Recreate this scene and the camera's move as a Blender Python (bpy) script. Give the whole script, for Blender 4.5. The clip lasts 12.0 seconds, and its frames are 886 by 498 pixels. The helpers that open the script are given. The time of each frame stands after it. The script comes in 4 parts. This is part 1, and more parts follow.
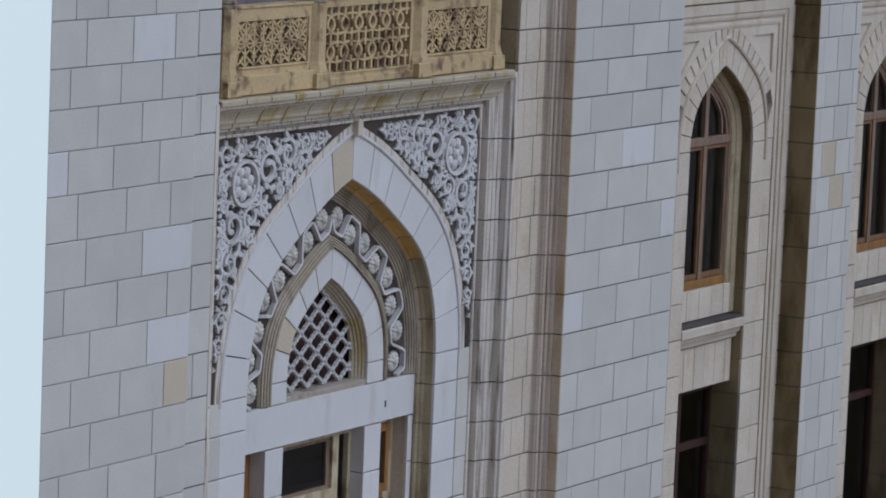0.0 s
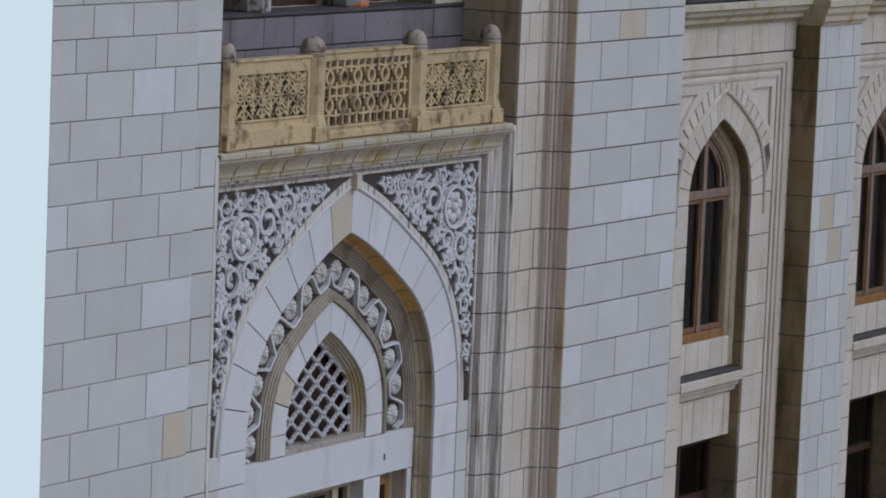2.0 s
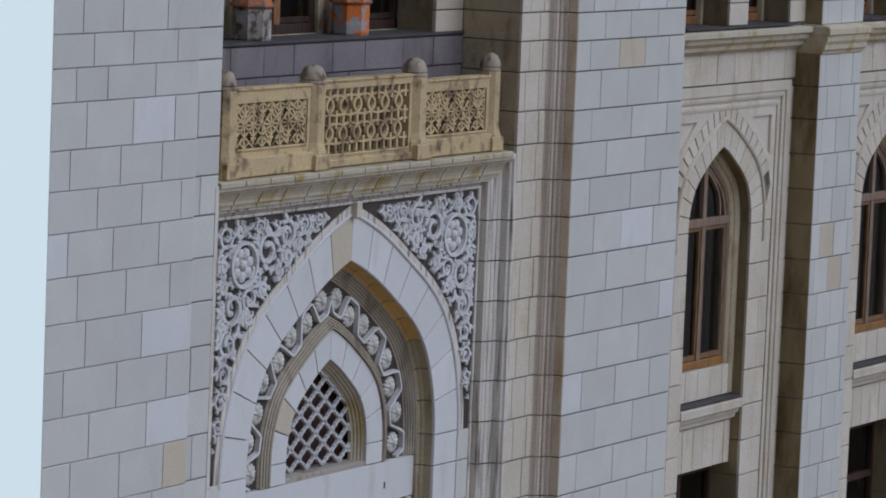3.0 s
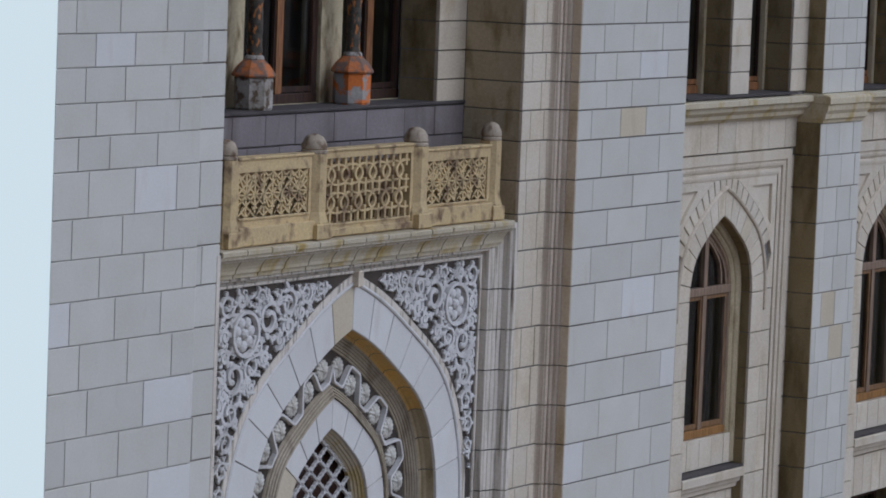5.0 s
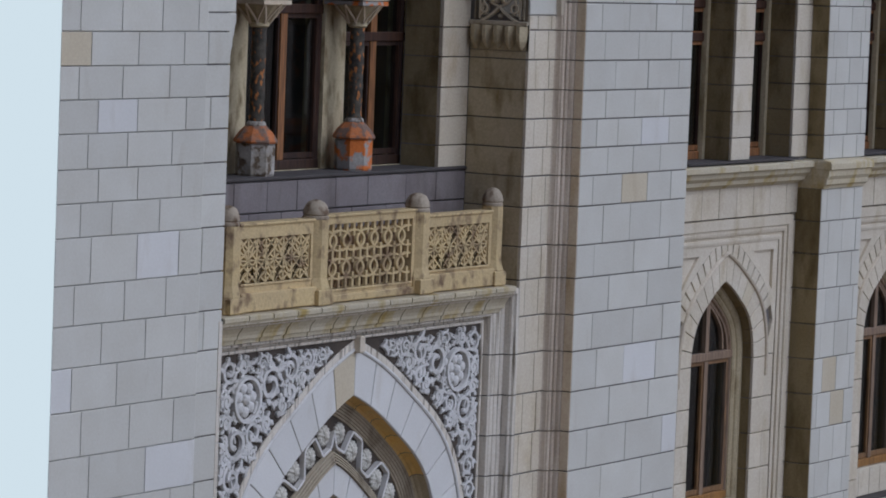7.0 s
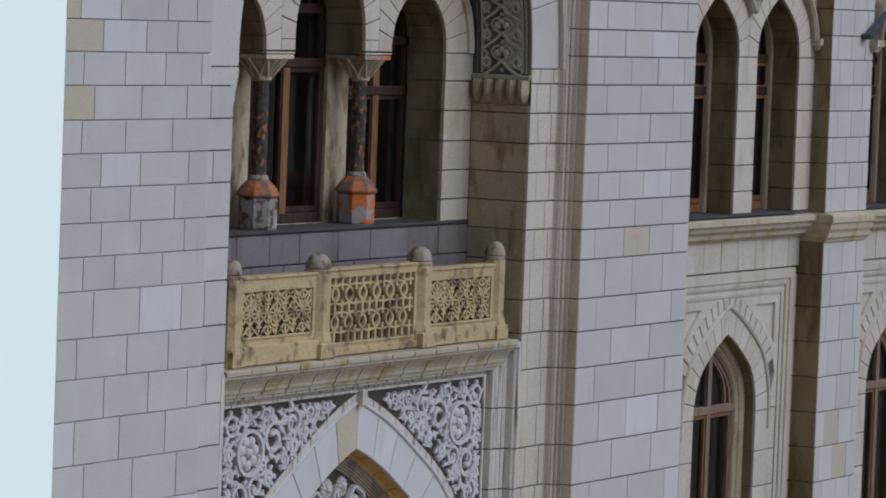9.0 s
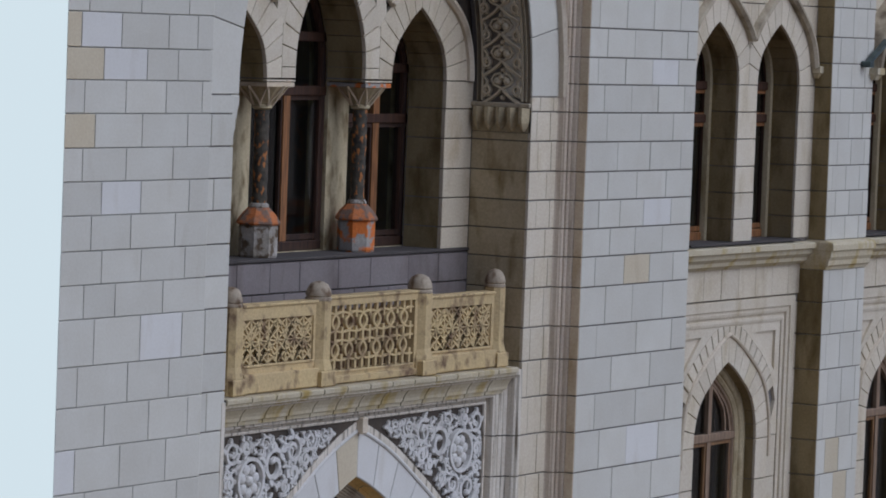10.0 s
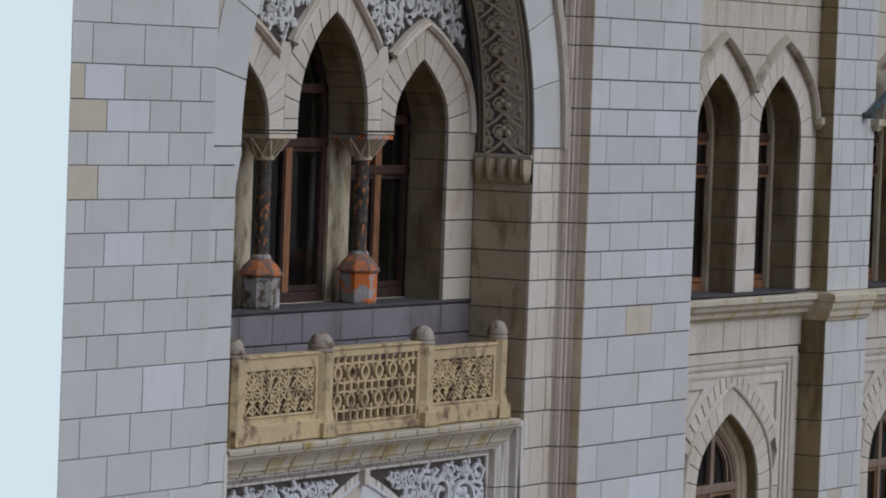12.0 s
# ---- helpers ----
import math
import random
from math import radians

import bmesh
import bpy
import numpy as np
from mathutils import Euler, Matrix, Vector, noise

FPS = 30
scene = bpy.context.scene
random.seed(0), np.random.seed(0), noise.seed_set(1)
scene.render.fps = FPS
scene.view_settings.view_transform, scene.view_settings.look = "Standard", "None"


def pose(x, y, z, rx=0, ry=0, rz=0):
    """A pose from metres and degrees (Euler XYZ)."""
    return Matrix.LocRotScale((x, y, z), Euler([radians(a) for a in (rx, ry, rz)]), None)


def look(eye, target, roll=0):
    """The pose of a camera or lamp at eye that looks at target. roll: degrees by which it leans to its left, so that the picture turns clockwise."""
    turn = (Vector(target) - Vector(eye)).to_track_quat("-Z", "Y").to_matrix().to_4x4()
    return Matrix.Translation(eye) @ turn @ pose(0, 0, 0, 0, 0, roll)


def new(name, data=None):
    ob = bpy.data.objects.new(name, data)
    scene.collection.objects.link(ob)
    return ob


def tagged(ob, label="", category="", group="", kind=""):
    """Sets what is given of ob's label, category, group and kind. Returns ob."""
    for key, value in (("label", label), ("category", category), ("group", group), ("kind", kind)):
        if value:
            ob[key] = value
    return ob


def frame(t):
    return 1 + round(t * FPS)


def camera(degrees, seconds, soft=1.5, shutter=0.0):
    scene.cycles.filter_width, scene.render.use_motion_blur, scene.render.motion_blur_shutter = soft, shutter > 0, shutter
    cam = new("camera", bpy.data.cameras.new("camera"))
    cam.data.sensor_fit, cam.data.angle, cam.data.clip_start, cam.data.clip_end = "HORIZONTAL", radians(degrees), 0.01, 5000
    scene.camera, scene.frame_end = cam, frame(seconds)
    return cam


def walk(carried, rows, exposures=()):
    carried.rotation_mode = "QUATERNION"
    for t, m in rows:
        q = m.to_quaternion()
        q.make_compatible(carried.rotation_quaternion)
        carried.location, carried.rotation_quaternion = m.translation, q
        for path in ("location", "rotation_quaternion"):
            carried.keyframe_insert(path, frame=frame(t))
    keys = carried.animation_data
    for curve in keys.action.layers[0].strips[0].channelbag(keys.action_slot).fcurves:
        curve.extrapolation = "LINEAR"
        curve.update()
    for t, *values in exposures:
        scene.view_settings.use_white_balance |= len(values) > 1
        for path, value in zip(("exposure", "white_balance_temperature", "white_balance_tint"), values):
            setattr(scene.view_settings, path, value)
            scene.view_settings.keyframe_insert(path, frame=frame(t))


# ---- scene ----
import functools
from mathutils import geometry

cam = camera(13.15, 12.0, soft=1.8)
# t, eye, heading, pitch, roll: a long lens on a fixed stand, tilting up
ROWS = [
    (0.0, -28.957, -17.537, 12.987, 30.9061, -7.7409, 2.3287),
    (0.5, -28.965, -17.542, 12.988, 30.9136, -7.5362, 2.3191),
    (1.0, -28.973, -17.547, 12.989, 30.9196, -7.3312, 2.3094),
    (1.5, -28.982, -17.552, 12.990, 30.9151, -7.1271, 2.2998),
    (2.0, -28.990, -17.557, 12.990, 30.9211, -6.9435, 2.2902),
    (2.5, -28.998, -17.562, 12.991, 30.9297, -6.7418, 2.2806),
    (3.0, -29.006, -17.567, 12.992, 30.9378, -6.5251, 2.2710),
    (5.0, -29.040, -17.587, 12.996, 30.9960, -5.4975, 2.2326),
    (5.5, -29.048, -17.592, 12.996, 31.0125, -5.2834, 2.2230),
    (6.0, -29.056, -17.597, 12.997, 31.0330, -5.0434, 2.2134),
    (6.5, -29.065, -17.602, 12.998, 31.0458, -4.7767, 2.2037),
    (7.0, -29.073, -17.607, 12.999, 31.0565, -4.5199, 2.1941),
    (9.0, -29.106, -17.627, 13.002, 31.1204, -3.7237, 2.1557),
    (9.5, -29.115, -17.632, 13.003, 31.1298, -3.5259, 2.1461),
    (10.0, -29.123, -17.638, 13.004, 31.1405, -3.3117, 2.1365),
    (10.5, -29.131, -17.643, 13.005, 31.1552, -3.0922, 2.1269),
    (11.0, -29.140, -17.648, 13.006, 31.1733, -2.8866, 2.1173),
    (11.5, -29.148, -17.653, 13.007, 31.1846, -2.7180, 2.1076),
    (12.0, -29.156, -17.658, 13.008, 31.2000, -2.5513, 2.0980),
]


def aim(x, y, z, heading, pitch, roll):
    a, b = radians(heading), radians(pitch)
    way = Vector((math.cos(b) * math.cos(a), math.cos(b) * math.sin(a), math.sin(b)))
    eye = Vector((x, y, z))
    return look(eye, eye + way * 30, roll)


walk(cam, [(t, aim(*row)) for t, *row in ROWS], exposures=[(0.0, -0.03, 4965, 10), (12.0, 0.05, 5090, 10)])

# ---- world, sun ----
world = bpy.data.worlds.new("sky")
scene.world = world
world.use_nodes = True
wn = world.node_tree
sky = wn.nodes.new("ShaderNodeTexSky")
sky.sky_type, sky.sun_disc = "NISHITA", False
sky.sun_elevation, sky.sun_rotation = radians(43), radians(168)
sky.air_density, sky.dust_density, sky.ozone_density = 0.3, 3.5, 0.3
wn.links.new(sky.outputs[0], wn.nodes["Background"].inputs[0])
wn.nodes["Background"].inputs[1].default_value = 0.074
sun = new("sun", bpy.data.lights.new("sun", "SUN"))
sun.data.energy, sun.data.angle, sun.data.color = 0.7, radians(75), (0.97, 0.985, 1.0)
sun.matrix_world = look((10.6, -50, 47.7), (0, 0, 0))

# ---- materials ----


def nodes_of(name, rough=0.8, metal=0.0):
    m = bpy.data.materials.new(name)
    m.use_nodes = True
    n, l = m.node_tree.nodes, m.node_tree.links
    b = n["Principled BSDF"]
    b.inputs["Roughness"].default_value = rough
    b.inputs["Metallic"].default_value = metal
    return m, n, l, b


def noise_node(n, l, scale, detail=4.0, stretch=(1, 1, 1)):
    tc, mp, t = n.new("ShaderNodeTexCoord"), n.new("ShaderNodeMapping"), n.new("ShaderNodeTexNoise")
    mp.inputs["Scale"].default_value = stretch
    t.inputs["Scale"].default_value, t.inputs["Detail"].default_value = scale, detail
    l.new(tc.outputs["Object"], mp.inputs[0])
    l.new(mp.outputs[0], t.inputs["Vector"])
    return t.outputs["Fac"]


def ramp(n, l, fac, a, b):
    r = n.new("ShaderNodeMapRange")
    r.inputs["From Min"].default_value, r.inputs["From Max"].default_value = a, b
    l.new(fac, r.inputs["Value"])
    return r.outputs["Result"]


def mix(n, l, fac, a, b, kind="MIX"):
    m = n.new("ShaderNodeMix")
    m.data_type, m.blend_type = "RGBA", kind
    for slot, v in ((0, fac), (6, a), (7, b)):
        if isinstance(v, (int, float)):
            m.inputs[slot].default_value = v
        elif isinstance(v, tuple):
            m.inputs[slot].default_value = (*v, 1)
        else:
            l.new(v, m.inputs[slot])
    return m.outputs[2]


def stone(name, col, col2, dirt, dirt_from=0.55, dirt_to=0.8, vary=0.1, rough=0.85, bump=0.25, island=False, grain=45.0, streak=(1, 1, 0.35), size=1.0, fleck=0.13):
    m, n, l, b = nodes_of(name, rough)
    c = mix(n, l, ramp(n, l, noise_node(n, l, 2.3 * size), 0.3, 0.7), col, col2)
    c = mix(n, l, ramp(n, l, noise_node(n, l, 5.0 * size, 6, streak), dirt_from, dirt_to), c, dirt)
    c = mix(n, l, fleck, c, mix(n, l, ramp(n, l, noise_node(n, l, grain, 3), 0.35, 0.7), (0.25, 0.25, 0.25), (1, 1, 1)), "OVERLAY")
    if vary:
        src = n.new("ShaderNodeNewGeometry").outputs["Random Per Island"] if island else n.new("ShaderNodeObjectInfo").outputs["Random"]
        v = n.new("ShaderNodeMapRange")
        v.inputs["To Min"].default_value, v.inputs["To Max"].default_value = 1 - vary, 1 + vary
        l.new(src, v.inputs["Value"])
        c = mix(n, l, 1.0, c, v.outputs["Result"], "MULTIPLY")
    l.new(c, b.inputs["Base Color"])
    bp = n.new("ShaderNodeBump")
    bp.inputs["Strength"].default_value, bp.inputs["Distance"].default_value = bump, 0.01
    l.new(noise_node(n, l, grain * 0.6, 5), bp.inputs["Height"])
    l.new(bp.outputs[0], b.inputs["Normal"])
    return m


def plain(name, col, rough=0.6, vary=(0.8, 1.2), scale=9.0, stretch=(1, 1, 1)):
    m, n, l, b = nodes_of(name, rough)
    f = noise_node(n, l, scale, 5, stretch)
    c = mix(n, l, ramp(n, l, f, 0.3, 0.7), tuple(x * vary[0] for x in col), tuple(min(1, x * vary[1]) for x in col))
    l.new(c, b.inputs["Base Color"])
    return m


LIME = stone("limestone", (0.59, 0.555, 0.463), (0.635, 0.605, 0.515), (0.54, 0.495, 0.40), 0.6, 0.85, vary=0.06, bump=0.08, fleck=0.06)
PALE = stone("pale limestone", (0.68, 0.65, 0.585), (0.72, 0.69, 0.625), (0.61, 0.565, 0.48), vary=0.04, bump=0.08, fleck=0.07)
WARM = stone("cream limestone", (0.64, 0.52, 0.35), (0.69, 0.58, 0.42), (0.46, 0.33, 0.17), 0.5, 0.78, vary=0.06, bump=0.15)
SOOTY = stone("sooty moulded stone", (0.34, 0.29, 0.22), (0.44, 0.38, 0.29), (0.14, 0.115, 0.085), 0.48, 0.72, vary=0, streak=(1, 1, 1))
BEIGE = stone("beige limestone", (0.57, 0.48, 0.325), (0.61, 0.53, 0.375), (0.5, 0.41, 0.27), vary=0.04, fleck=0.08)
MORTAR = stone("dark mortar", (0.16, 0.145, 0.125), (0.2, 0.18, 0.16), (0.1, 0.09, 0.08), vary=0)
# ochre stain with the warm reflected light of the soffit painted in
OCHRE = stone("warm ochre stone", (0.80, 0.49, 0.10), (0.68, 0.47, 0.19), (0.44, 0.30, 0.12), vary=0.08)
WEATHERED = stone("weathered grey stone", (0.60, 0.51, 0.37), (0.67, 0.58, 0.44), (0.30, 0.23, 0.14), 0.55, 0.8, vary=0.05, bump=0.5)
CARVED = stone("pale carved stone", (0.70, 0.67, 0.62), (0.64, 0.61, 0.545), (0.36, 0.33, 0.28), 0.55, 0.8, vary=0)
# brown darkened to hold the shade between the band's flowers
SHADOWED = stone("shaded brown band ground", (0.085, 0.066, 0.038), (0.13, 0.10, 0.058), (0.05, 0.04, 0.025), vary=0)
# near-black: the shadows between the carvings are put into this colour
GROUND = stone("shade-dark carved ground", (0.045, 0.035, 0.025), (0.085, 0.065, 0.045), (0.03, 0.024, 0.018), vary=0)
CREAM = stone("cream balcony stone", (0.60, 0.45, 0.21), (0.51, 0.385, 0.195), (0.17, 0.105, 0.055), 0.52, 0.70, vary=0.05, bump=0.6, streak=(1, 1, 0.8), size=1.5)
DOME = stone("grey-brown weathered cap stone", (0.33, 0.265, 0.18), (0.44, 0.365, 0.26), (0.17, 0.11, 0.06), 0.48, 0.62, vary=0.05, bump=0.6, streak=(1, 1, 0.7), size=2.0)
MOULDED = stone("streaked pale moulded stone", (0.63, 0.56, 0.44), (0.73, 0.66, 0.54), (0.22, 0.18, 0.12), 0.53, 0.7, vary=0.05, bump=0.5, streak=(5, 5, 0.3))
TAN = stone("tan moulded stone", (0.60, 0.50, 0.375), (0.66, 0.56, 0.43), (0.42, 0.33, 0.22), 0.5, 0.78, vary=0.05, bump=0.2, streak=(2, 2, 0.25))
# stain plus the shade of the reveals, both put into this colour
OLIVE = stone("olive-brown stained and shaded reveal stone", (0.25, 0.187, 0.08), (0.315, 0.245, 0.12), (0.13, 0.09, 0.03), 0.48, 0.72, vary=0.05)
IVORY = stone("ivory limestone", (0.605, 0.52, 0.378), (0.655, 0.575, 0.437), (0.48, 0.39, 0.24), 0.53, 0.8, vary=0.06, bump=0.13)
SALLOW = stone("sallow stained limestone", (0.45, 0.365, 0.21), (0.51, 0.425, 0.26), (0.25, 0.185, 0.08), 0.53, 0.75, vary=0.06, bump=0.3, size=1.3)
DRAB = stone("drab cream limestone", (0.55, 0.465, 0.325), (0.60, 0.52, 0.385), (0.42, 0.33, 0.20), 0.52, 0.8, vary=0.06, bump=0.2)
POINTING = stone("grey pointing", (0.33, 0.315, 0.285), (0.39, 0.37, 0.335), (0.2, 0.18, 0.16), vary=0)
CHIPPED = stone("chipped grey pedestal stone", (0.27, 0.235, 0.18), (0.52, 0.48, 0.42), (0.12, 0.085, 0.05), 0.5, 0.6, vary=0, bump=0.9, streak=(1, 1, 1), size=2.4)
CORNICE = stone("lichened cornice stone", (0.52, 0.44, 0.28), (0.58, 0.51, 0.36), (0.40, 0.29, 0.085), 0.5, 0.7, vary=0.06)
DUSK = stone("grey-brown carved stone", (0.40, 0.335, 0.225), (0.48, 0.41, 0.295), (0.15, 0.115, 0.07), 0.49, 0.74, vary=0.05)
# brown stain, made darker still for the shade behind the balcony rail
STAIN_SHADE = stone("brown-stained shaded plaster", (0.14, 0.068, 0.022), (0.18, 0.095, 0.036), (0.1, 0.06, 0.03), vary=0)
TILE = stone("grey glazed tile", (0.205, 0.175, 0.165), (0.25, 0.22, 0.205), (0.12, 0.095, 0.08), 0.5, 0.8, vary=0.08, rough=0.35, bump=0.1)
SLATE = stone("dark sill stone", (0.062, 0.052, 0.045), (0.085, 0.073, 0.064), (0.035, 0.03, 0.026), vary=0)
PLASTER = stone("stained cream plaster", (0.60, 0.51, 0.31), (0.49, 0.40, 0.235), (0.2, 0.14, 0.06), 0.5, 0.7, vary=0, size=2.0)
RUST = stone("rust-orange lichened stone", (0.40, 0.37, 0.32), (0.3, 0.27, 0.23), (0.62, 0.17, 0.025), 0.48, 0.54, vary=0, bump=0.8, streak=(1, 1, 1), size=1.3)
ORANGE = stone("orange lichened stone", (0.5, 0.16, 0.04), (0.42, 0.15, 0.05), (0.2, 0.13, 0.09), 0.48, 0.58, vary=0, bump=0.8, streak=(1, 1, 1), size=2.0)
SHAFT = stone("blackened column stone", (0.03, 0.026, 0.02), (0.11, 0.095, 0.065), (0.45, 0.17, 0.04), 0.56, 0.62, vary=0, bump=1.0, streak=(1, 1, 0.45), size=6.0)
WOOD = plain("brown varnished wood", (0.05, 0.02, 0.008), 0.65, (0.5, 1.5), 7, (6, 6, 0.6))
BROWN = plain("dark brown worn wood", (0.036, 0.015, 0.006), 0.7, (0.4, 1.7), 7, (6, 6, 0.6))
GREYWOOD = plain("brown weathered wood", (0.25, 0.17, 0.105), 0.6, (0.6, 1.3), 7, (6, 6, 0.6))
UMBER = plain("umber worn wood", (0.21, 0.115, 0.045), 0.5, (0.5, 1.5), 7, (6, 6, 0.6))
AMBER = plain("amber varnished wood", (0.30, 0.15, 0.04), 0.4, (0.6, 1.3), 7, (6, 6, 0.6))
AMBER2 = plain("reddish varnished wood", (0.25, 0.11, 0.035), 0.6, (0.5, 1.4), 7, (6, 6, 0.6))
ROOM = plain("near-black unseen interior", (0.06, 0.05, 0.045), 0.9)
# sandy colour picked so the unseen ground bounces warm light upward
EARTH = plain("sandy bounce ground", (0.22, 0.16, 0.10), 0.9, scale=0.6)
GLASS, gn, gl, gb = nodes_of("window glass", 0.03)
gb.inputs["Base Color"].default_value = (0.5, 0.55, 0.57, 1)
gb.inputs["Transmission Weight"].default_value = 1.0
gb.inputs["IOR"].default_value = 1.45

# ---- builders ----


def FRONT(u, v, d):
    return (u, d, v)


def jamb(x0):
    """A face that looks along -x at x0."""
    return lambda u, v, d: (x0 + d, u, v)


class Geo:
    def __init__(self):
        self.v, self.f, self.leaves = [], [], []

    def add(self, verts, faces):
        k = len(self.v)
        self.v += [tuple(p) for p in verts]
        self.f += [[i + k for i in q] for q in faces]
        return self

    def rings(self, rings, closed=True, caps=True):
        n, k = len(rings[0]), len(self.v)
        for r in rings:
            self.v += [tuple(p) for p in r]
        for i in range(len(rings) - 1):
            for j in range(n if closed else n - 1):
                a, b = k + i * n + j, k + i * n + (j + 1) % n
                self.f.append([a, b, b + n, a + n])
        if caps:
            self.f.append([k + j for j in range(n)][::-1])
            self.f.append([k + (len(rings) - 1) * n + j for j in range(n)])
        return self

    def box(self, x0, x1, y0, y1, z0, z1, bev=0.0):
        if not bev:
            return self.rings([[(x0, y0, z), (x1, y0, z), (x1, y1, z), (x0, y1, z)] for z in (z0, z1)])
        e = bev
        ring = lambda o, z: [(x0 + o, y0 + o, z), (x1 - o, y0 + o, z), (x1 - o, y1 - o, z), (x0 + o, y1 - o, z)]
        return self.rings([ring(e, z0), ring(0, z0 + e), ring(0, z1 - e), ring(e, z1)])

    def block(self, poly, d0, depth, fr=FRONT, bev=0.004):
        cu, cv = sum(p[0] for p in poly) / len(poly), sum(p[1] for p in poly) / len(poly)
        inner = []
        for u, v in poly:
            r = math.hypot(u - cu, v - cv) or 1
            k = max(0.2, 1 - bev * 1.5 / r)
            inner.append((cu + (u - cu) * k, cv + (v - cv) * k))
        return self.rings([[fr(u, v, d0) for u, v in inner], [fr(u, v, d0 + bev) for u, v in poly], [fr(u, v, d0 + depth) for u, v in poly]])

    def plate(self, outer, holes, d0, d1, fr=FRONT):
        loops = [outer, *holes]
        tris = geometry.tessellate_polygon([[Vector((u, v, 0)) for u, v in lp] for lp in loops])
        flat = [p for lp in loops for p in lp]
        n, k = len(flat), len(self.v)
        self.v += [fr(u, v, d0) for u, v in flat] + [fr(u, v, d1) for u, v in flat]
        for t in tris:
            self.f.append([k + i for i in t])
            self.f.append([k + n + i for i in reversed(t)])
        s = 0
        for lp in loops:
            for j in range(len(lp)):
                a, b = k + s + j, k + s + (j + 1) % len(lp)
                self.f.append([a, b, b + n, a + n])
            s += len(lp)
        return self

    def ribbon(self, pts, w, d0, h, fr=FRONT, taper=False):
        rings = []
        for i, (u, v) in enumerate(pts):
            a, b = pts[max(0, i - 1)], pts[min(len(pts) - 1, i + 1)]
            L = math.hypot(b[0] - a[0], b[1] - a[1]) or 1
            nx, ny = -(b[1] - a[1]) / L, (b[0] - a[0]) / L
            k = w / 2 * (1 - 0.65 * i / (len(pts) - 1) if taper else 1)
            rings.append([fr(u + nx * k, v + ny * k, d0), fr(u + nx * k * 0.75, v + ny * k * 0.75, d0 - h), fr(u - nx * k * 0.75, v - ny * k * 0.75, d0 - h), fr(u - nx * k, v - ny * k, d0)])
        return self.rings(rings)

    def leaf(self, u, v, ang, ln, wd, d0, h, fr=FRONT):
        c, s = math.cos(ang), math.sin(ang)
        P = lambda a, b, d: fr(u + c * a - s * b, v + s * a + c * b, d)
        vs = [P(0, 0, d0 - h * 0.4), P(ln * 0.35, wd, d0), P(ln * 0.75, wd * 0.7, d0), P(ln, 0, d0 - h * 0.2), P(ln * 0.75, -wd * 0.7, d0), P(ln * 0.35, -wd, d0), P(ln * 0.45, 0, d0 - h)]
        return self.add(vs, [[6, i, (i + 1) % 6] for i in range(6)])

    def boss(self, u, v, r, d0, h, fr=FRONT, n=8):
        ring = lambda k, d: [fr(u + r * k * math.cos(2 * math.pi * i / n), v + r * k * math.sin(2 * math.pi * i / n), d) for i in range(n)]
        return self.rings([ring(1, d0), ring(0.85, d0 - h * 0.6), ring(0.4, d0 - h)])

    def lathe(self, prof, cx, cy, n=20):
        return self.rings([[(cx + r * math.cos(2 * math.pi * i / n), cy + r * math.sin(2 * math.pi * i / n), z) for i in range(n)] for r, z in prof])


def make(name, g, mat, parent=None, label="", smooth=False):
    me = bpy.data.meshes.new(name)
    me.from_pydata(g.v, [], g.f)
    bm = bmesh.new()
    bm.from_mesh(me)
    bmesh.ops.recalc_face_normals(bm, faces=bm.faces)
    bm.to_mesh(me)
    bm.free()
    me.materials.append(mat)
    if smooth:
        me.shade_smooth()
        me.set_sharp_from_angle(angle=radians(40))
    ob = new(name, me)
    if parent is not None:
        ob.parent = parent
        base = parent
        at = Vector((0, 0, 0))
        while base is not None:
            at += base.location
            base = base.parent
        ob.location = -at
    if label:
        ob["label"] = label
    return ob


def thing(name, at, label, category, group="", kind=""):
    ob = new(name)
    ob.location = at
    ob.empty_display_size = 0.2
    return tagged(ob, label, category, group, kind)


def rect(x0, x1, z0, z1):
    return [(x0, z0), (x1, z0), (x1, z1), (x0, z1)]


POINT, FROM = 0.42, 0.25      # how far the upper limbs of the arches are straightened


def limb(R, c, f):
    """A place on one limb of a pointed arch: offset from the middle and height over the springing."""
    def arc(q):
        t = math.acos(c / R) * q
        return -c + R * math.cos(t), R * math.sin(t)
    x, z = arc(f)
    if f <= FROM or c / R > 0.4 or R > 3.0:
        return x, z
    s = (f - FROM) / (1 - FROM)
    (ax, az), (bx, bz) = arc(FROM), arc(1.0)
    e = min(1.0, s / 0.6)
    k = POINT * e * e * (3 - 2 * e)
    return x + k * (ax + (bx - ax) * s - x), z + k * (az + (bz - az) * s - z)


def arch_side(xc, zs, R, c, side=1, n=12, f0=0.0, f1=1.0):
    out = []
    for i in range(n + 1):
        x, z = limb(R, c, f0 + (f1 - f0) * i / n)
        out.append((xc + side * x, zs + z))
    return out


def arch_outline(xc, zs, R, c, zb, n=12):
    w = R - c
    return [(xc - w, zb), (xc + w, zb)] + arch_side(xc, zs, R, c, 1, n) + arch_side(xc, zs, R, c, -1, n)[::-1][1:]


@functools.lru_cache(maxsize=None)
def limb_line(R, c):
    return [limb(R, c, i / 40) for i in range(41)]


def half_width(z, zs, R, c):
    if z <= zs:
        return R - c
    line = limb_line(R, c)
    for (xa, za), (xb, zb) in zip(line, line[1:]):
        if z - zs <= zb:
            return max(0.0, xa + (xb - xa) * (z - zs - za) / (zb - za))
    return 0.0


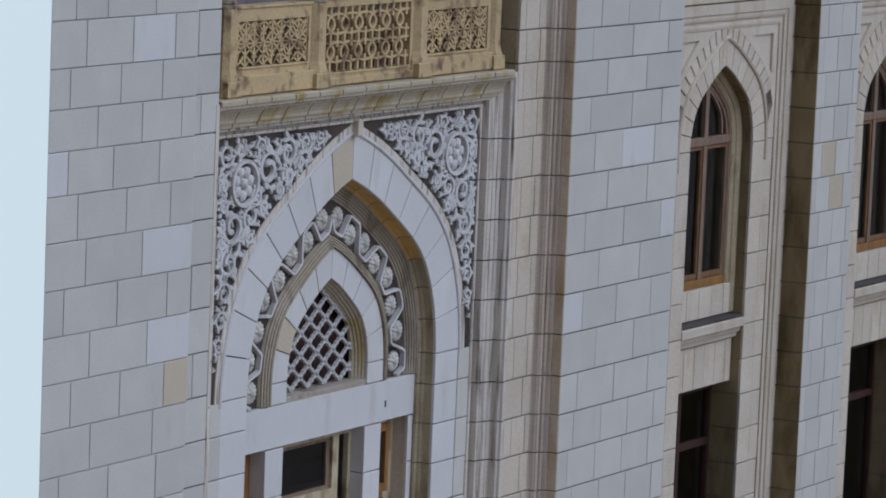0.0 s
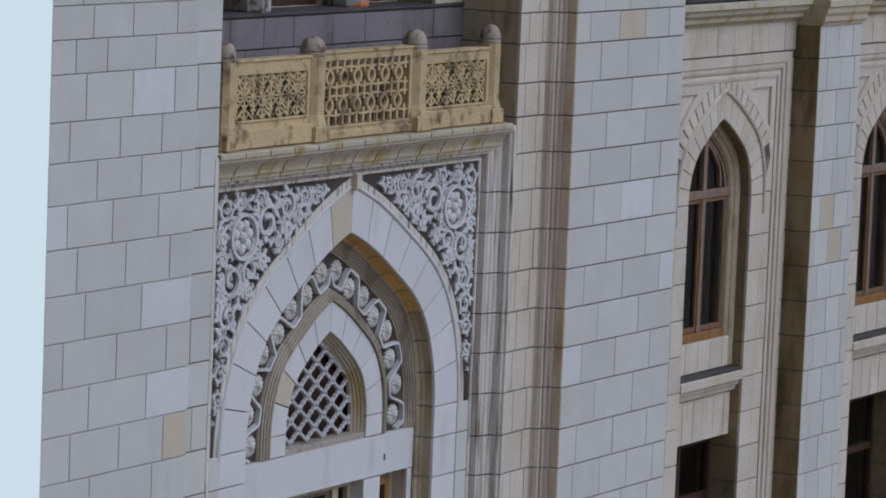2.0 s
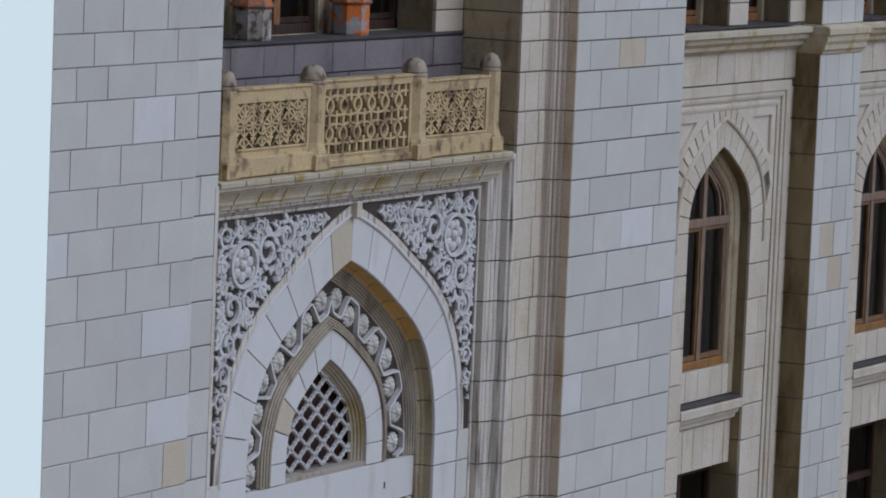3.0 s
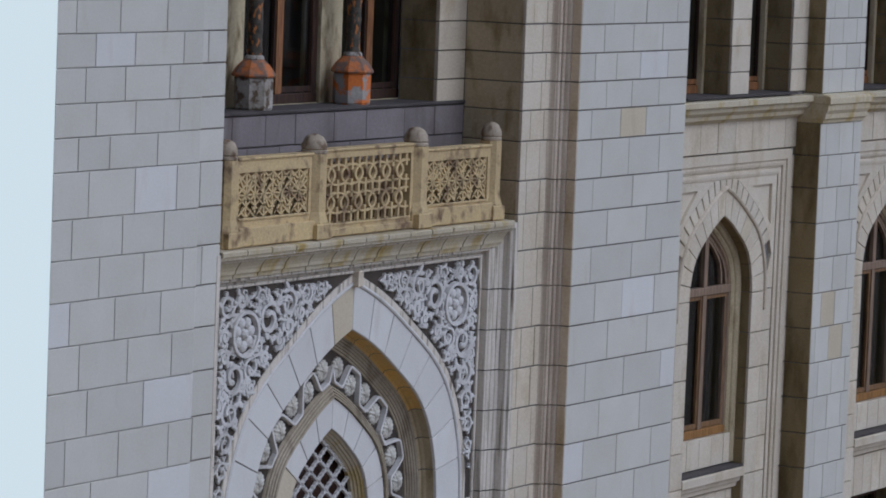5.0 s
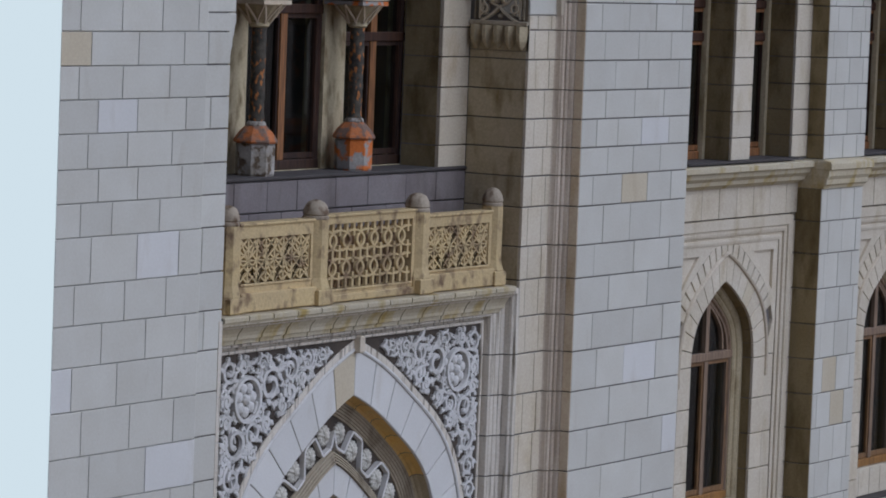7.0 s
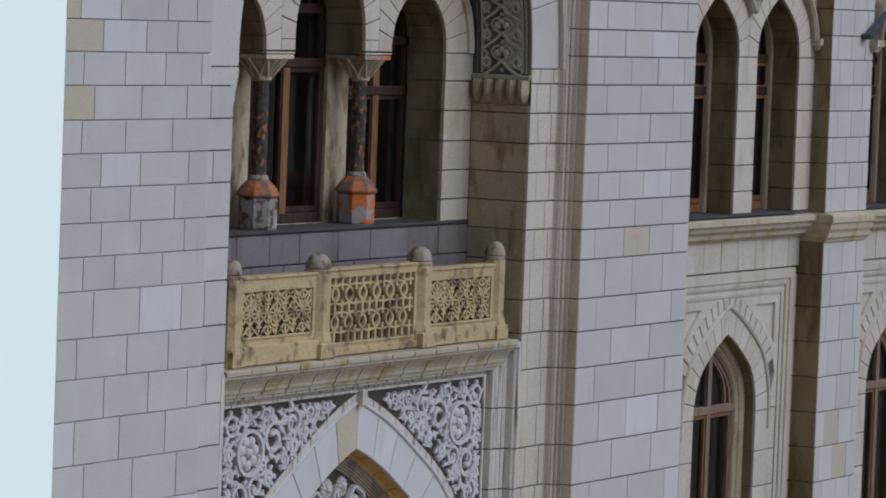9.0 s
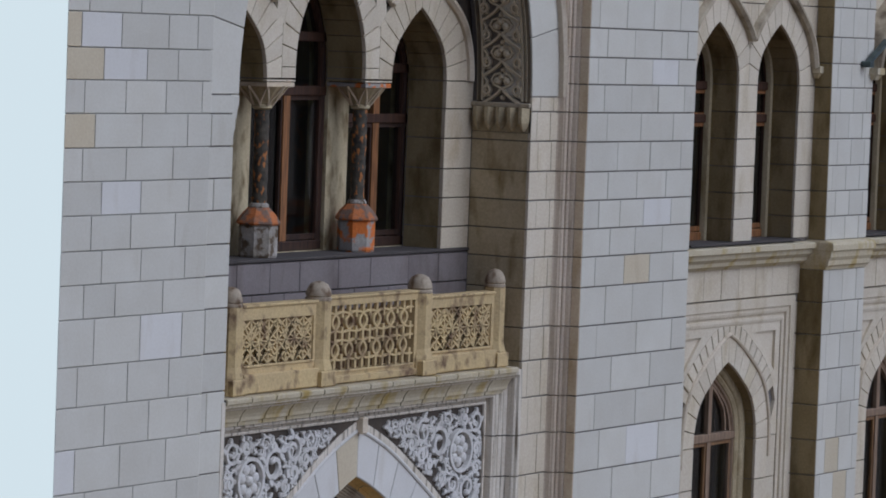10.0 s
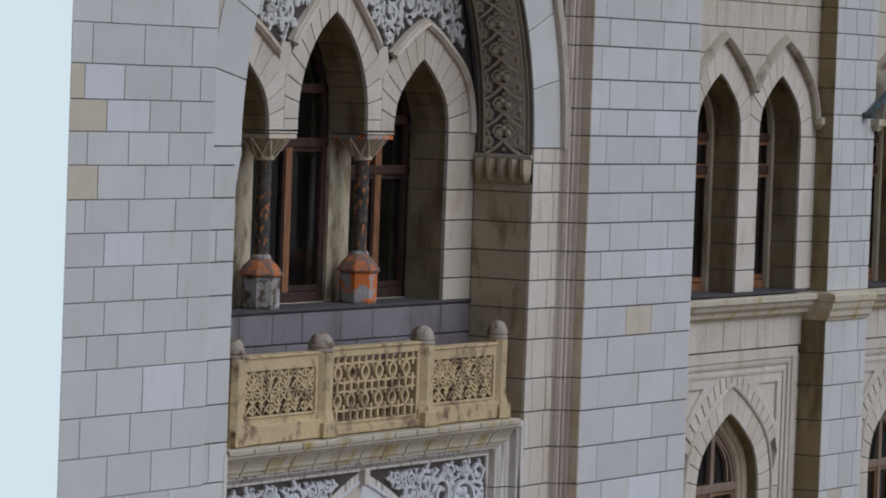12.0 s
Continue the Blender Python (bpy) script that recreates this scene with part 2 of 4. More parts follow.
def voussoirs(parent, xc, zs, Ri, Ro, c, n, y0, depth, mat, odd=None, name="voussoir", gap=0.011, co=None, lo=-99.0, hi=99.0, lining=None, sides=(1, -1)):
    for side in sides:
        for i in range(n):
            e = gap / 2 / (math.acos(c / Ro) * Ro)
            a, b = i / n + e, (i + 1) / n - (e if i < n - 1 else e * 0.4)
            poly = arch_side(xc, zs, Ri, c, side, 3, a, b) + arch_side(xc, zs, Ro, c if co is None else co, side, 3, a, b)[::-1]
            poly = [(min(hi, max(lo, x)), z) for x, z in poly]
            make(name, Geo().block(poly, y0, depth), (odd or {}).get((side, i), mat), parent)
            # lining behind the face stone carries the reveal's shade in its colour
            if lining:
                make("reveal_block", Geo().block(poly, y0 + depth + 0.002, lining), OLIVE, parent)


def sweep_arch(prof, xc, zs, R, c, zb, n=14, fr_=0.0, fl=0.0):
    """prof: (change of radius, y) from the inside out, swept round the arch and down its legs to zb."""
    def ring(side, f):
        out = []
        for dr, y in prof:
            x, z = limb(R + dr, c, f)
            out.append((xc + side * x, y, zs + z))
        return out
    leg = lambda side: [(xc + side * (-c + R + dr), y, zb) for dr, y in prof]
    rs = ([] if fr_ else [leg(1)]) + [ring(1, fr_ + (1 - fr_) * i / n) for i in range(n + 1)] + [ring(-1, 1 - (1 - fl) * i / n) for i in range(1, n + 1)] + ([] if fl else [leg(-1)])
    return Geo().rings(rs, closed=False, caps=bool(fr_ or fl))


def sweep_frame(prof, x0, x1, zt, zb):
    rs = [[(x1 + o, y, zb) for o, y in prof], [(x1 + o, y, zt + o) for o, y in prof], [(x0 - o, y, zt + o) for o, y in prof], [(x0 - o, y, zb) for o, y in prof]]
    return Geo().rings(rs, closed=False, caps=False)


def along_x(prof, x0, x1):
    return Geo().rings([[(x, y, z) for y, z in prof] for x in (x0, x1)])


rng = random.Random(7)


def pick(x0, x1, z0, z1, marks):
    for (mx, mz), m in marks:
        if x0 <= mx <= x1 and z0 <= mz <= z1:
            return m
    return LIME


def courses(parent, x0, x1, levels, y, widths=0.6, depth=0.2, fr=FRONT, marks=(), cut=None, mat=None, gap=0.011, name="stone_block", jitter=0.06, joints=None, lining=None):
    """Running-bond stone courses between the levels. cut(z): the half-open span (left, right) that is left free."""
    for k in range(len(levels) - 1):
        za, zb = levels[k] + gap / 2, levels[k + 1] - gap / 2
        n = max(1, round((x1 - x0) / widths))
        shift = (0.22 if k % 2 else 0.0) + rng.uniform(-jitter, jitter)
        js = [x0] + sorted(x0 + (x1 - x0) * min(0.94, max(0.06, (i + 0.72 + shift - 0.36 * (n > 1)) / n)) for i in range(n) if n > 1 or k % 2) + [x1]
        if n == 1:
            js = [x0, x1]
        if joints and k in joints:
            js = [x0] + joints[k] + [x1]
        js = [js[0]] + [j for j in js[1:-1] if j - x0 > 0.09 and x1 - j > 0.09] + [js[-1]]
        for a, b in zip(js, js[1:]):
            a2, b2 = a + (gap * 0.32 if a > x0 else 0), b - (gap * 0.32 if b < x1 else 0)
            d0 = y + rng.uniform(-0.002, 0.002)
            pieces = [rect(a2, b2, za, zb)]
            if cut:
                pieces = cut(a2, b2, za, zb)
            for p in pieces:
                make(name, Geo().block(p, d0, depth, fr), mat or pick(a, b, levels[k], levels[k + 1], marks), parent)
                if lining:
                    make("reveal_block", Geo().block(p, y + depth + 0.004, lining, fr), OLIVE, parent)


def arch_cut(xc, zs, R, c, zb):
    """Leaves an arched opening free: gives the pieces of a block beside it."""
    def cut(a, b, za, zc):
        if zc <= zb or za >= zs + math.sqrt(R * R - c * c):
            return [rect(a, b, za, zc)]
        out = []
        zz = [za + (zc - za) * i / 4 for i in range(5)]
        for side in (-1, 1):
            pts = []
            for z in zz:
                h = half_width(z, zs, R, c)
                if side > 0:
                    pts.append((max(a, min(b, xc + h)) if b > xc else b, b, z))
                else:
                    pts.append((a, min(b, max(a, xc - h)) if a < xc else a, z))
            if max(q[1] - q[0] for q in pts) < 0.03:
                continue
            out.append([(q[0], q[2]) for q in pts] + [(q[1], q[2]) for q in pts[::-1]])
        return out
    return cut

# ---- the large structure ----
XC = -0.48          # middle of the ornate bay
S, A, T, U = 0.25, 0.47, 0.67, 0.89   # planes: strips, portal arch, tympanum, loggia wall
LOW = [5.47 + 0.372 * i for i in range(-3, 13)] + [10.28, 10.645]
HIGH = [10.645 + 0.268 * i for i in range(1, 17)]
LEVELS = LOW + HIGH
TOP = 16.6
CORNER_LEVELS = [4.49 + 0.373 * i for i in range(7)] + [7.1, 7.468, 7.837, 8.203, 8.568, 8.937, 9.296, 9.64, 9.965, 10.28, 10.646, 10.911, 11.172, 11.446, 11.708, 11.968, 12.234, 12.494, 12.744, 13.018, 13.335, 13.62] + [13.92 + 0.3 * i for i in range(10)]
STRIP_LEVELS = [z - 0.015 - 0.0105 * (11.9 - z) for z in CORNER_LEVELS]
PIER_LEVELS = [4.28, 4.66, 5.03, 5.41, 5.785, 6.155, 6.525, 6.90, 7.30, 7.685, 8.06, 8.44, 8.82, 9.203, 9.554, 9.90, 10.213, 10.583, 10.871, 11.138, 11.408, 11.68, 11.963, 12.24, 12.508, 12.765, 13.043] + [13.36 + 0.27 * i for i in range(7)]
WING_LEVELS = [9.872 - 0.3755 * i for i in range(16)][::-1] + [10.22]

ground = make("ground", Geo().rings([[(-900, -900, z), (900, -900, z), (900, 14, z), (12, 14, z), (-5, 3, z), (-900, 3, z)] for z in (-0.3, 0.0)]), EARTH)
# far panel added with its own glow in place of bright hazy sky
hz, hn, hl, hb = nodes_of("glowing pale haze", 1.0)
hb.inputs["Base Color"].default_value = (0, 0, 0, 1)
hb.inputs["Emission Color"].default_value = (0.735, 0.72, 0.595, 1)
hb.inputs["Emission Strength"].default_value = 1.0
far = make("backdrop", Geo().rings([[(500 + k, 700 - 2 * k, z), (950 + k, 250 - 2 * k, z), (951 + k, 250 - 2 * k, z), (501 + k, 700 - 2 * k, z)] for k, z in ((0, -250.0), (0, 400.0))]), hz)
tagged(far, "glowing pale blue panel standing in for the hazy distance", "backdrop", kind="structure")
tagged(ground, "unseen sandy ground below the facade, coloured to bounce warm light", "ground", kind="structure")


def wall(name, label, at):
    return thing(name, at, label, "wall", kind="structure")


def core(parent, *boxes):
    for b in boxes:
        make("wall_core", Geo().box(*b), MORTAR, parent)


CORNER_JOINTS = {27: [-5.07, -4.25], 26: [-5.3, -4.62, -3.97], 25: [-5.39, -4.87, -4.24, -3.84], 24: [-5.09, -4.52, -4.1], 23: [-5.33, -4.79, -4.25, -3.75], 10: [-5.32, -4.62, -3.94], 9: [-4.97, -4.2], 8: [-5.2, -4.55, -3.95], 7: [-4.93, -4.09], 22: [-5.18, -4.56, -3.94], 21: [-5.33, -4.76, -4.13], 20: [-5.07, -4.55, -3.89], 19: [-5.19, -4.67, -4.07], 18: [-5.04, -4.52, -3.92], 17: [-5.26, -4.85, -4.21], 16: [-5.11, -4.5, -3.93], 15: [-5.31, -4.65, -4.09], 14: [-4.94, -4.35, -3.81], 13: [-5.31, -4.72, -4.1], 12: [-5.17, -4.53, -3.93], 11: [-5.05, -4.3]}
PIER_JOINTS = {22: [3.01, 3.69, 4.36], 21: [3.24, 3.9, 4.54], 20: [3.07, 3.65, 4.25], 19: [2.91, 3.33, 3.81, 4.38], 18: [3.15, 3.66, 4.22], 17: [2.88, 3.46, 3.98, 4.47], 16: [3.11, 3.65, 4.28], 15: [2.96, 3.76, 4.49], 14: [3.28, 4.07], 13: [2.98, 3.8, 4.41], 12: [3.09, 3.64, 4.3], 11: [3.38, 4.18], 10: [2.97, 3.74, 4.5], 9: [3.27, 4.1], 8: [2.99, 3.66, 4.37], 7: [3.28, 4.05], 6: [2.95, 3.68, 4.38]}
wl = wall("wall_1", "smooth grey-white limestone corner pier with a few beige blocks", (-4.6, 0, 0))
SLANT = 1.47        # the side wall runs back at an acute angle, hidden from the camera
make("wall_core", Geo().rings([[(-5.545, 0.014, z), (-3.635, 0.014, z), (-3.635, 1.2, z), (-5.545 + 1.2 * SLANT, 1.2, z)] for z in (0, TOP)]), POINTING, wl)
courses(wl, -5.57, -3.62, CORNER_LEVELS, 0.0, 0.6, 0.06, fr=lambda u, v, d: (u + max(0.0, d) * SLANT, d, v), marks=[((-3.8, 7.65), BEIGE), ((-5.48, 12.88), BEIGE), ((-5.3, 12.6), BEIGE), ((-5.35, 12.1), BEIGE), ((-5.1, 12.88), PALE), ((-4.8, 12.62), PALE), ((-4.8, 11.58), PALE), ((-4.2, 10.45), PALE), ((-4.0, 8.75), PALE), ((-4.0, 8.02), PALE), ((-5.5, 9.45), PALE)], joints=CORNER_JOINTS, gap=0.009)
ws = wall("wall_2", "narrow set-back limestone strip beside the ornate bay", (-3.2, S, 0))
core(ws, (-3.62, -2.935, S + 0.012, 1.2, 0, 12.2), (-3.62, -2.96, S + 0.012, 1.2, 12.2, TOP), (-3.35, -2.9, 1.2, 1.62, 0, TOP))
courses(ws, -3.62, -2.92, [z for z in STRIP_LEVELS if z < 12.3] + [12.38], S, 0.9, 0.03, gap=0.013, joints={k: [-3.30 + 0.06 * (k % 3)] for k in range(0, 24, 2)})
wr = wall("wall_3", "narrow set-back limestone strip with moulded edge", (2.3, S, 0))
core(wr, (2.005, 2.62, S + 0.012, 3.0, 0, 12.2), (2.0, 2.62, S + 0.012, 3.0, 12.2, TOP))
courses(wr, 1.99, 2.5, [z for z in PIER_LEVELS if z < 12.3] + [12.38], S, 0.3, 0.03, mat=IVORY, gap=0.014)
EDGE = [(2.485, 0.30), (2.485, 0.248), (2.495, 0.238), (2.502, 0.215), (2.505, 0.198), (2.512, 0.194), (2.516, 0.180), (2.528, 0.172), (2.545, 0.172), (2.552, 0.182), (2.557, 0.182), (2.560, 0.160), (2.568, 0.152), (2.588, 0.148), (2.594, 0.120), (2.600, 0.108), (2.612, 0.104), (2.64, 0.10), (2.64, 0.30)]
for za, zb in zip(PIER_LEVELS, PIER_LEVELS[1:]):
    make("edge_moulding", Geo().rings([[(x, y, z) for x, y in EDGE] for z in (za + 0.005, zb - 0.005)]), TAN, wr)
# thin warm skin on the pier's side, tinted for its brown shade
courses(wr, 0.004, 0.10, PIER_LEVELS, 0.0, 0.9, 0.008, jamb(2.612), name="reveal_block", mat=WARM)
wp = wall("wall_4", "smooth grey-white limestone pier with one beige block", (3.7, 0, 0))
core(wp, (2.632, 4.79, 0.012, 3.0, 0, TOP))
courses(wp, 2.62, 4.80, PIER_LEVELS, 0.0, 0.56, 0.3, marks=[((3.7, 10.7), BEIGE), ((4.0, 9.0), PALE), ((3.9, 12.65), PALE), ((4.65, 8.2), PALE), ((2.75, 7.5), PALE), ((4.1, 11.3), PALE)], joints=PIER_JOINTS, gap=0.014)

# the upper great arch over the loggia, on the strip plane
UR, UCC, UZ = 3.40, 0.93, 12.38
LEAN = 0.09          # one leg of the great arch is moved in to fit the camera's view
wa = wall("wall_5", "great pointed limestone arch over the loggia", (XC, S, 12.2))
outer = [(-3.62, 12.385), (-2.93, 12.385)] + [(min(x, XC - 0.01), z) for x, z in arch_side(XC + LEAN, UZ, UR + 0.012, UCC, -1, 12)] + arch_side(XC, UZ, UR + 0.012, UCC, 1, 12)[::-1][1:] + [(2.0, 12.385), (2.62, 12.385), (2.62, TOP), (-3.62, TOP)]
make("wall_core", Geo().plate(outer, [], S + 0.03, 0.9), MORTAR, wa)
for side, xm in ((1, XC), (-1, XC + LEAN)):
    voussoirs(wa, xm, UZ, UR, UR + 0.5, UCC, 8, S, 0.3, LIME, sides=(side,))
make("chipped_edge", Geo().block([(-2.95, 11.97), (-2.925, 11.97), (-2.915, 12.05), (-2.895, 12.09), (-2.89, 12.16), (-2.865, 12.2), (-2.86, 12.29), (-2.845, 12.31), (-2.845, 12.378), (-2.95, 12.378)], S + 0.004, 0.3, bev=0.012), LIME, wa, "broken springing stone")
make("hood_mould", sweep_arch([(0.5, S), (0.5, S - 0.05), (0.54, S - 0.07), (0.58, S - 0.05), (0.6, S - 0.02), (0.63, S - 0.03), (0.66, S)], XC, UZ, UR, UCC, UZ), WEATHERED, wa, "weathered hood moulding")

# building shell behind the facade
shell = wall("wall_6", "plain rear and side walls and roof", (0, 9, 0))
make("side_wall", Geo().rings([[(-3.78, 1.2, z), (-3.4, 1.2, z), (12.6, 12.0, z), (12.2, 12.0, z)] for z in (0, TOP)]), LIME, shell)
make("rear_wall", Geo().box(12.2, 16.0, 12, 12.3, 0, TOP), LIME, shell)
make("end_wall", Geo().box(15.7, 16.0, 0.6, 12, 0, TOP), LIME, shell)
make("roof_slab", Geo().rings([[(-5.1, 0.3, z), (16.0, 0.3, z), (16.0, 12.3, z), (12.6, 12.3, z)] for z in (TOP, TOP + 0.3)]), LIME, shell)
# unseen slabs and partitions added, coloured near-black so the rooms look unlit
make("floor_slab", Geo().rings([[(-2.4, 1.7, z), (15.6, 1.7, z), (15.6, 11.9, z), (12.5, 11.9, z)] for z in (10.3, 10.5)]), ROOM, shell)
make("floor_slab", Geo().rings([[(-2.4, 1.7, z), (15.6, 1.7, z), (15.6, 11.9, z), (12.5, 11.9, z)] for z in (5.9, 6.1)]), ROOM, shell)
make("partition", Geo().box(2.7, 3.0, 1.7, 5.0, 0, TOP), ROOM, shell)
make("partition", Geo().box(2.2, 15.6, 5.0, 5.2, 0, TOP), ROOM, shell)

# ---- the portal bay: arch, spandrels, tympanum ----
C0, Z0 = 0.21, 7.25                     # common centre of the concentric arches
portal = wall("wall_7", "tall pointed portal arch of pale dressed stone", (XC, A, 0))
rin = 1.55 + C0
hole = arch_outline(XC, Z0, rin + 0.012, C0, 0.2, 16)
make("wall_core", Geo().plate(rect(XC - 2.45, XC + 2.45, 0, 9.72), [hole], A + 0.035, 0.95), MORTAR, portal)
voussoirs(portal, XC, Z0, rin, rin + 0.40, C0, 8, A, 0.03, PALE, odd={(-1, 7): BEIGE})
jl = [z for z in LEVELS if z < 7.2] + [Z0]
for side in (1, -1):
    xa, xb = sorted((XC + side * 1.55, XC + side * 1.95))
    courses(portal, xa, xb, jl, A, 0.9, 0.03, mat=PALE)
    xa, xb = sorted((XC + side * 1.955, XC + side * 2.15))
    courses(portal, xa, xb, jl, A - 0.005, 0.9, 0.1, mat=LIME)
# arch edge bead and keystone knob
make("edge_bead", sweep_arch([(-0.005, A + 0.01), (0.0, A - 0.012), (0.015, A - 0.02), (0.035, A - 0.012), (0.04, A + 0.02)], XC, Z0, rin + 0.40, C0, 7.2, 18), CARVED, portal, "pale moulded bead", True)
make("keystone_knob", Geo().box(XC - 0.04, XC + 0.04, A - 0.07, A + 0.02, 9.38, 9.53, 0.012), WEATHERED, portal)
# reveal: ochre soffit and rings of moulding
REVEAL = [(0.0, A + 0.03), (0.0, A + 0.11), (-0.015, A + 0.13), (-0.02, T - 0.05), (-0.05, T - 0.045), (-0.055, T - 0.02)]


def sweep_part(prof, xc, zs, R, c, side, f0, f1, n=4):
    rs = []
    for i in range(n + 1):
        ring = []
        for dr, y in prof:
            x, z = limb(R + dr, c, f0 + (f1 - f0) * i / n)
            ring.append((xc + side * x, y, zs + z))
        rs.append(ring)
    return Geo().rings(rs, closed=False, caps=False)


for side in (1, -1):
    for i in range(8):
        make("reveal_stone", sweep_part(REVEAL, XC, Z0, rin, C0, side, i / 8 + 0.002, (i + 1) / 8 - (0.002 if i < 7 else 0)), OCHRE if i > 2 else SALLOW, portal, "ochre reveal stone, stain and reflected warmth in its colour" if i > 2 else "")
    for za, zb in zip(jl, jl[1:]):
        make("reveal_stone", Geo().rings([[(XC + side * (-C0 + rin + dr), y, z) for dr, y in REVEAL] for z in (za + 0.004, zb - 0.004)], closed=False, caps=False), SALLOW, portal)


def grooved(r0, r1, y0, y1, n, deep):
    """A flat band cut by n fine grooves: (change of radius, y)."""
    out = []
    for i in range(n):
        for q, e in ((0.05, 0.0), (0.6, 0.0), (0.7, deep), (0.95, deep)):
            k = (i + q) / n
            out.append((r0 + (r1 - r0) * k, y0 + (y1 - y0) * k + e))
    return out


make("ring_moulding", sweep_arch(grooved(-0.052, -0.2, T - 0.045, T + 0.03, 6, 0.016) + [(-0.2, T + 0.06)], XC, Z0, rin, C0, 7.06, 18), DUSK, portal, "streaked ringed moulding")
make("ring_foot", Geo().box(XC - rin + C0 + 0.05, XC - rin + C0 + 0.2, T - 0.03, T + 0.05, 7.03, 7.06), DUSK, portal)

FRAME = [(0.0, A + 0.02), (0.0, A - 0.012), (0.008, A - 0.02), (0.03, A - 0.02), (0.032, A + 0.006), (0.055, A + 0.006), (0.06, A - 0.03), (0.068, A - 0.07), (0.075, A - 0.075), (0.085, A - 0.075), (0.088, A - 0.068), (0.105, A - 0.082), (0.14, A - 0.088), (0.143, A - 0.08), (0.15, A - 0.092), (0.19, A - 0.105), (0.193, A - 0.097), (0.2, A - 0.11), (0.24, A - 0.122), (0.243, A - 0.15), (0.25, A - 0.19), (0.262, A - 0.2), (0.27, A - 0.2), (0.28, S - 0.004), (0.33, S - 0.005), (0.33, S + 0.1)]
legs = [z for z in PIER_LEVELS if z < 9.3]
for za, zb in zip(legs, legs[1:]):
    for s in (-1, 1):
        make("frame_stone", Geo().rings([[(XC + s * (2.15 + o), y, z) for o, y in FRAME] for z in (za + 0.005, zb - 0.005)], closed=False, caps=False), MOULDED, portal)
make("frame_moulding", sweep_frame(FRAME, XC - 2.15, XC + 2.15, 9.5, legs[-1] + 0.005), MOULDED, portal, "stepped limestone frame moulding")

# spandrel grounds
for side in (1, -1):
    edge = arch_side(XC, Z0, rin + 0.42, C0, side, 14)
    poly = [(XC + side * 2.15, Z0 - 0.1), (XC + side * 2.15, 9.5), (XC, 9.5)] + edge[::-1]
    make("spandrel_ground", Geo().plate(poly, [], A + 0.005, A + 0.05), GROUND, portal, "recessed ground coloured dark for the shade between carvings")

make("arch_border", sweep_arch([(0.0, A + 0.02), (0.0, A - 0.004), (0.07, A - 0.006), (0.075, A + 0.02)], XC, Z0, rin + 0.43, C0, 7.2, 18), MOULDED, portal, "flat streaked border")
# tympanum: inner arch, lintel, mullions
tym = wall("wall_8", "tympanum with pale inner arch and stone lintel", (XC, T, 6.6))
hole_w = arch_outline(XC, Z0, 0.64 + C0 + 0.02, C0, 7.08, 12)
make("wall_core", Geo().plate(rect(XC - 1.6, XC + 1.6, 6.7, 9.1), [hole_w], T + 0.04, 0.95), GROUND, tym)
voussoirs(tym, XC, Z0, 0.66 + C0, 0.93 + C0, C0, 5, T - 0.02, 0.2, PALE, odd={(-1, 1): BEIGE})
for side in (1, -1):
    xa, xb = sorted((XC + side * 0.66, XC + side * 0.93))
    make("stone_block", Geo().block(rect(xa, xb, 7.06, Z0 - 0.005), T - 0.02, 0.2), PALE, tym)
    courses(tym, *sorted((XC + side * 0.67, XC + side * 0.95)), [4.6, 5.05, 5.5, 5.86, 6.23, 6.665], T - 0.01, 0.9, 0.22, mat=PALE)
    make("window_reveal", Geo().block(rect(*sorted((XC + side * 1.42, XC + side * 1.56)), 4.6, 6.66), T + 0.02, 0.3), WEATHERED, tym)
    courses(tym, *sorted((XC + side * 1.415, XC + side * 1.495)), [4.6, 5.05, 5.5, 5.86, 6.23, 6.668], T - 0.012, 0.9, 0.03, mat=PALE)
make("lintel", Geo().block(rect(XC - 1.51, XC + 1.51, 6.675, 7.05), T - 0.015, 0.24, bev=0.008), PALE, tym, "long pale stone lintel")
# raised dark box drawn in place of a shaded hole
make("lintel_slot", Geo().box(0.505, 0.53, T - 0.018, T, 6.80, 6.86), SLATE, tym, "small dark box for the shade in a slot")
make("inner_moulding", sweep_arch([(0.0, T + 0.01)] + grooved(0.0, 0.11, T - 0.045, T + 0.0, 4, 0.018) + [(0.115, T + 0.035)], XC, Z0, 0.935 + C0, C0, 7.06), DUSK, tym, "grey weathered moulding")
make("opening_moulding", sweep_arch([(-0.085, T + 0.13)] + grooved(-0.085, 0.0, T + 0.10, T + 0.0, 4, 0.014) + [(0.012, T - 0.012)], XC, Z0, 0.66 + C0, C0, 7.06), CORNICE, tym, "stained stepped reveal")
make("window_sill", Geo().box(XC - 0.66, XC + 0.66, T - 0.005, T + 0.2, 7.045, 7.10, 0.01), SOOTY, tym)

# ---- the plainer bays beyond ----


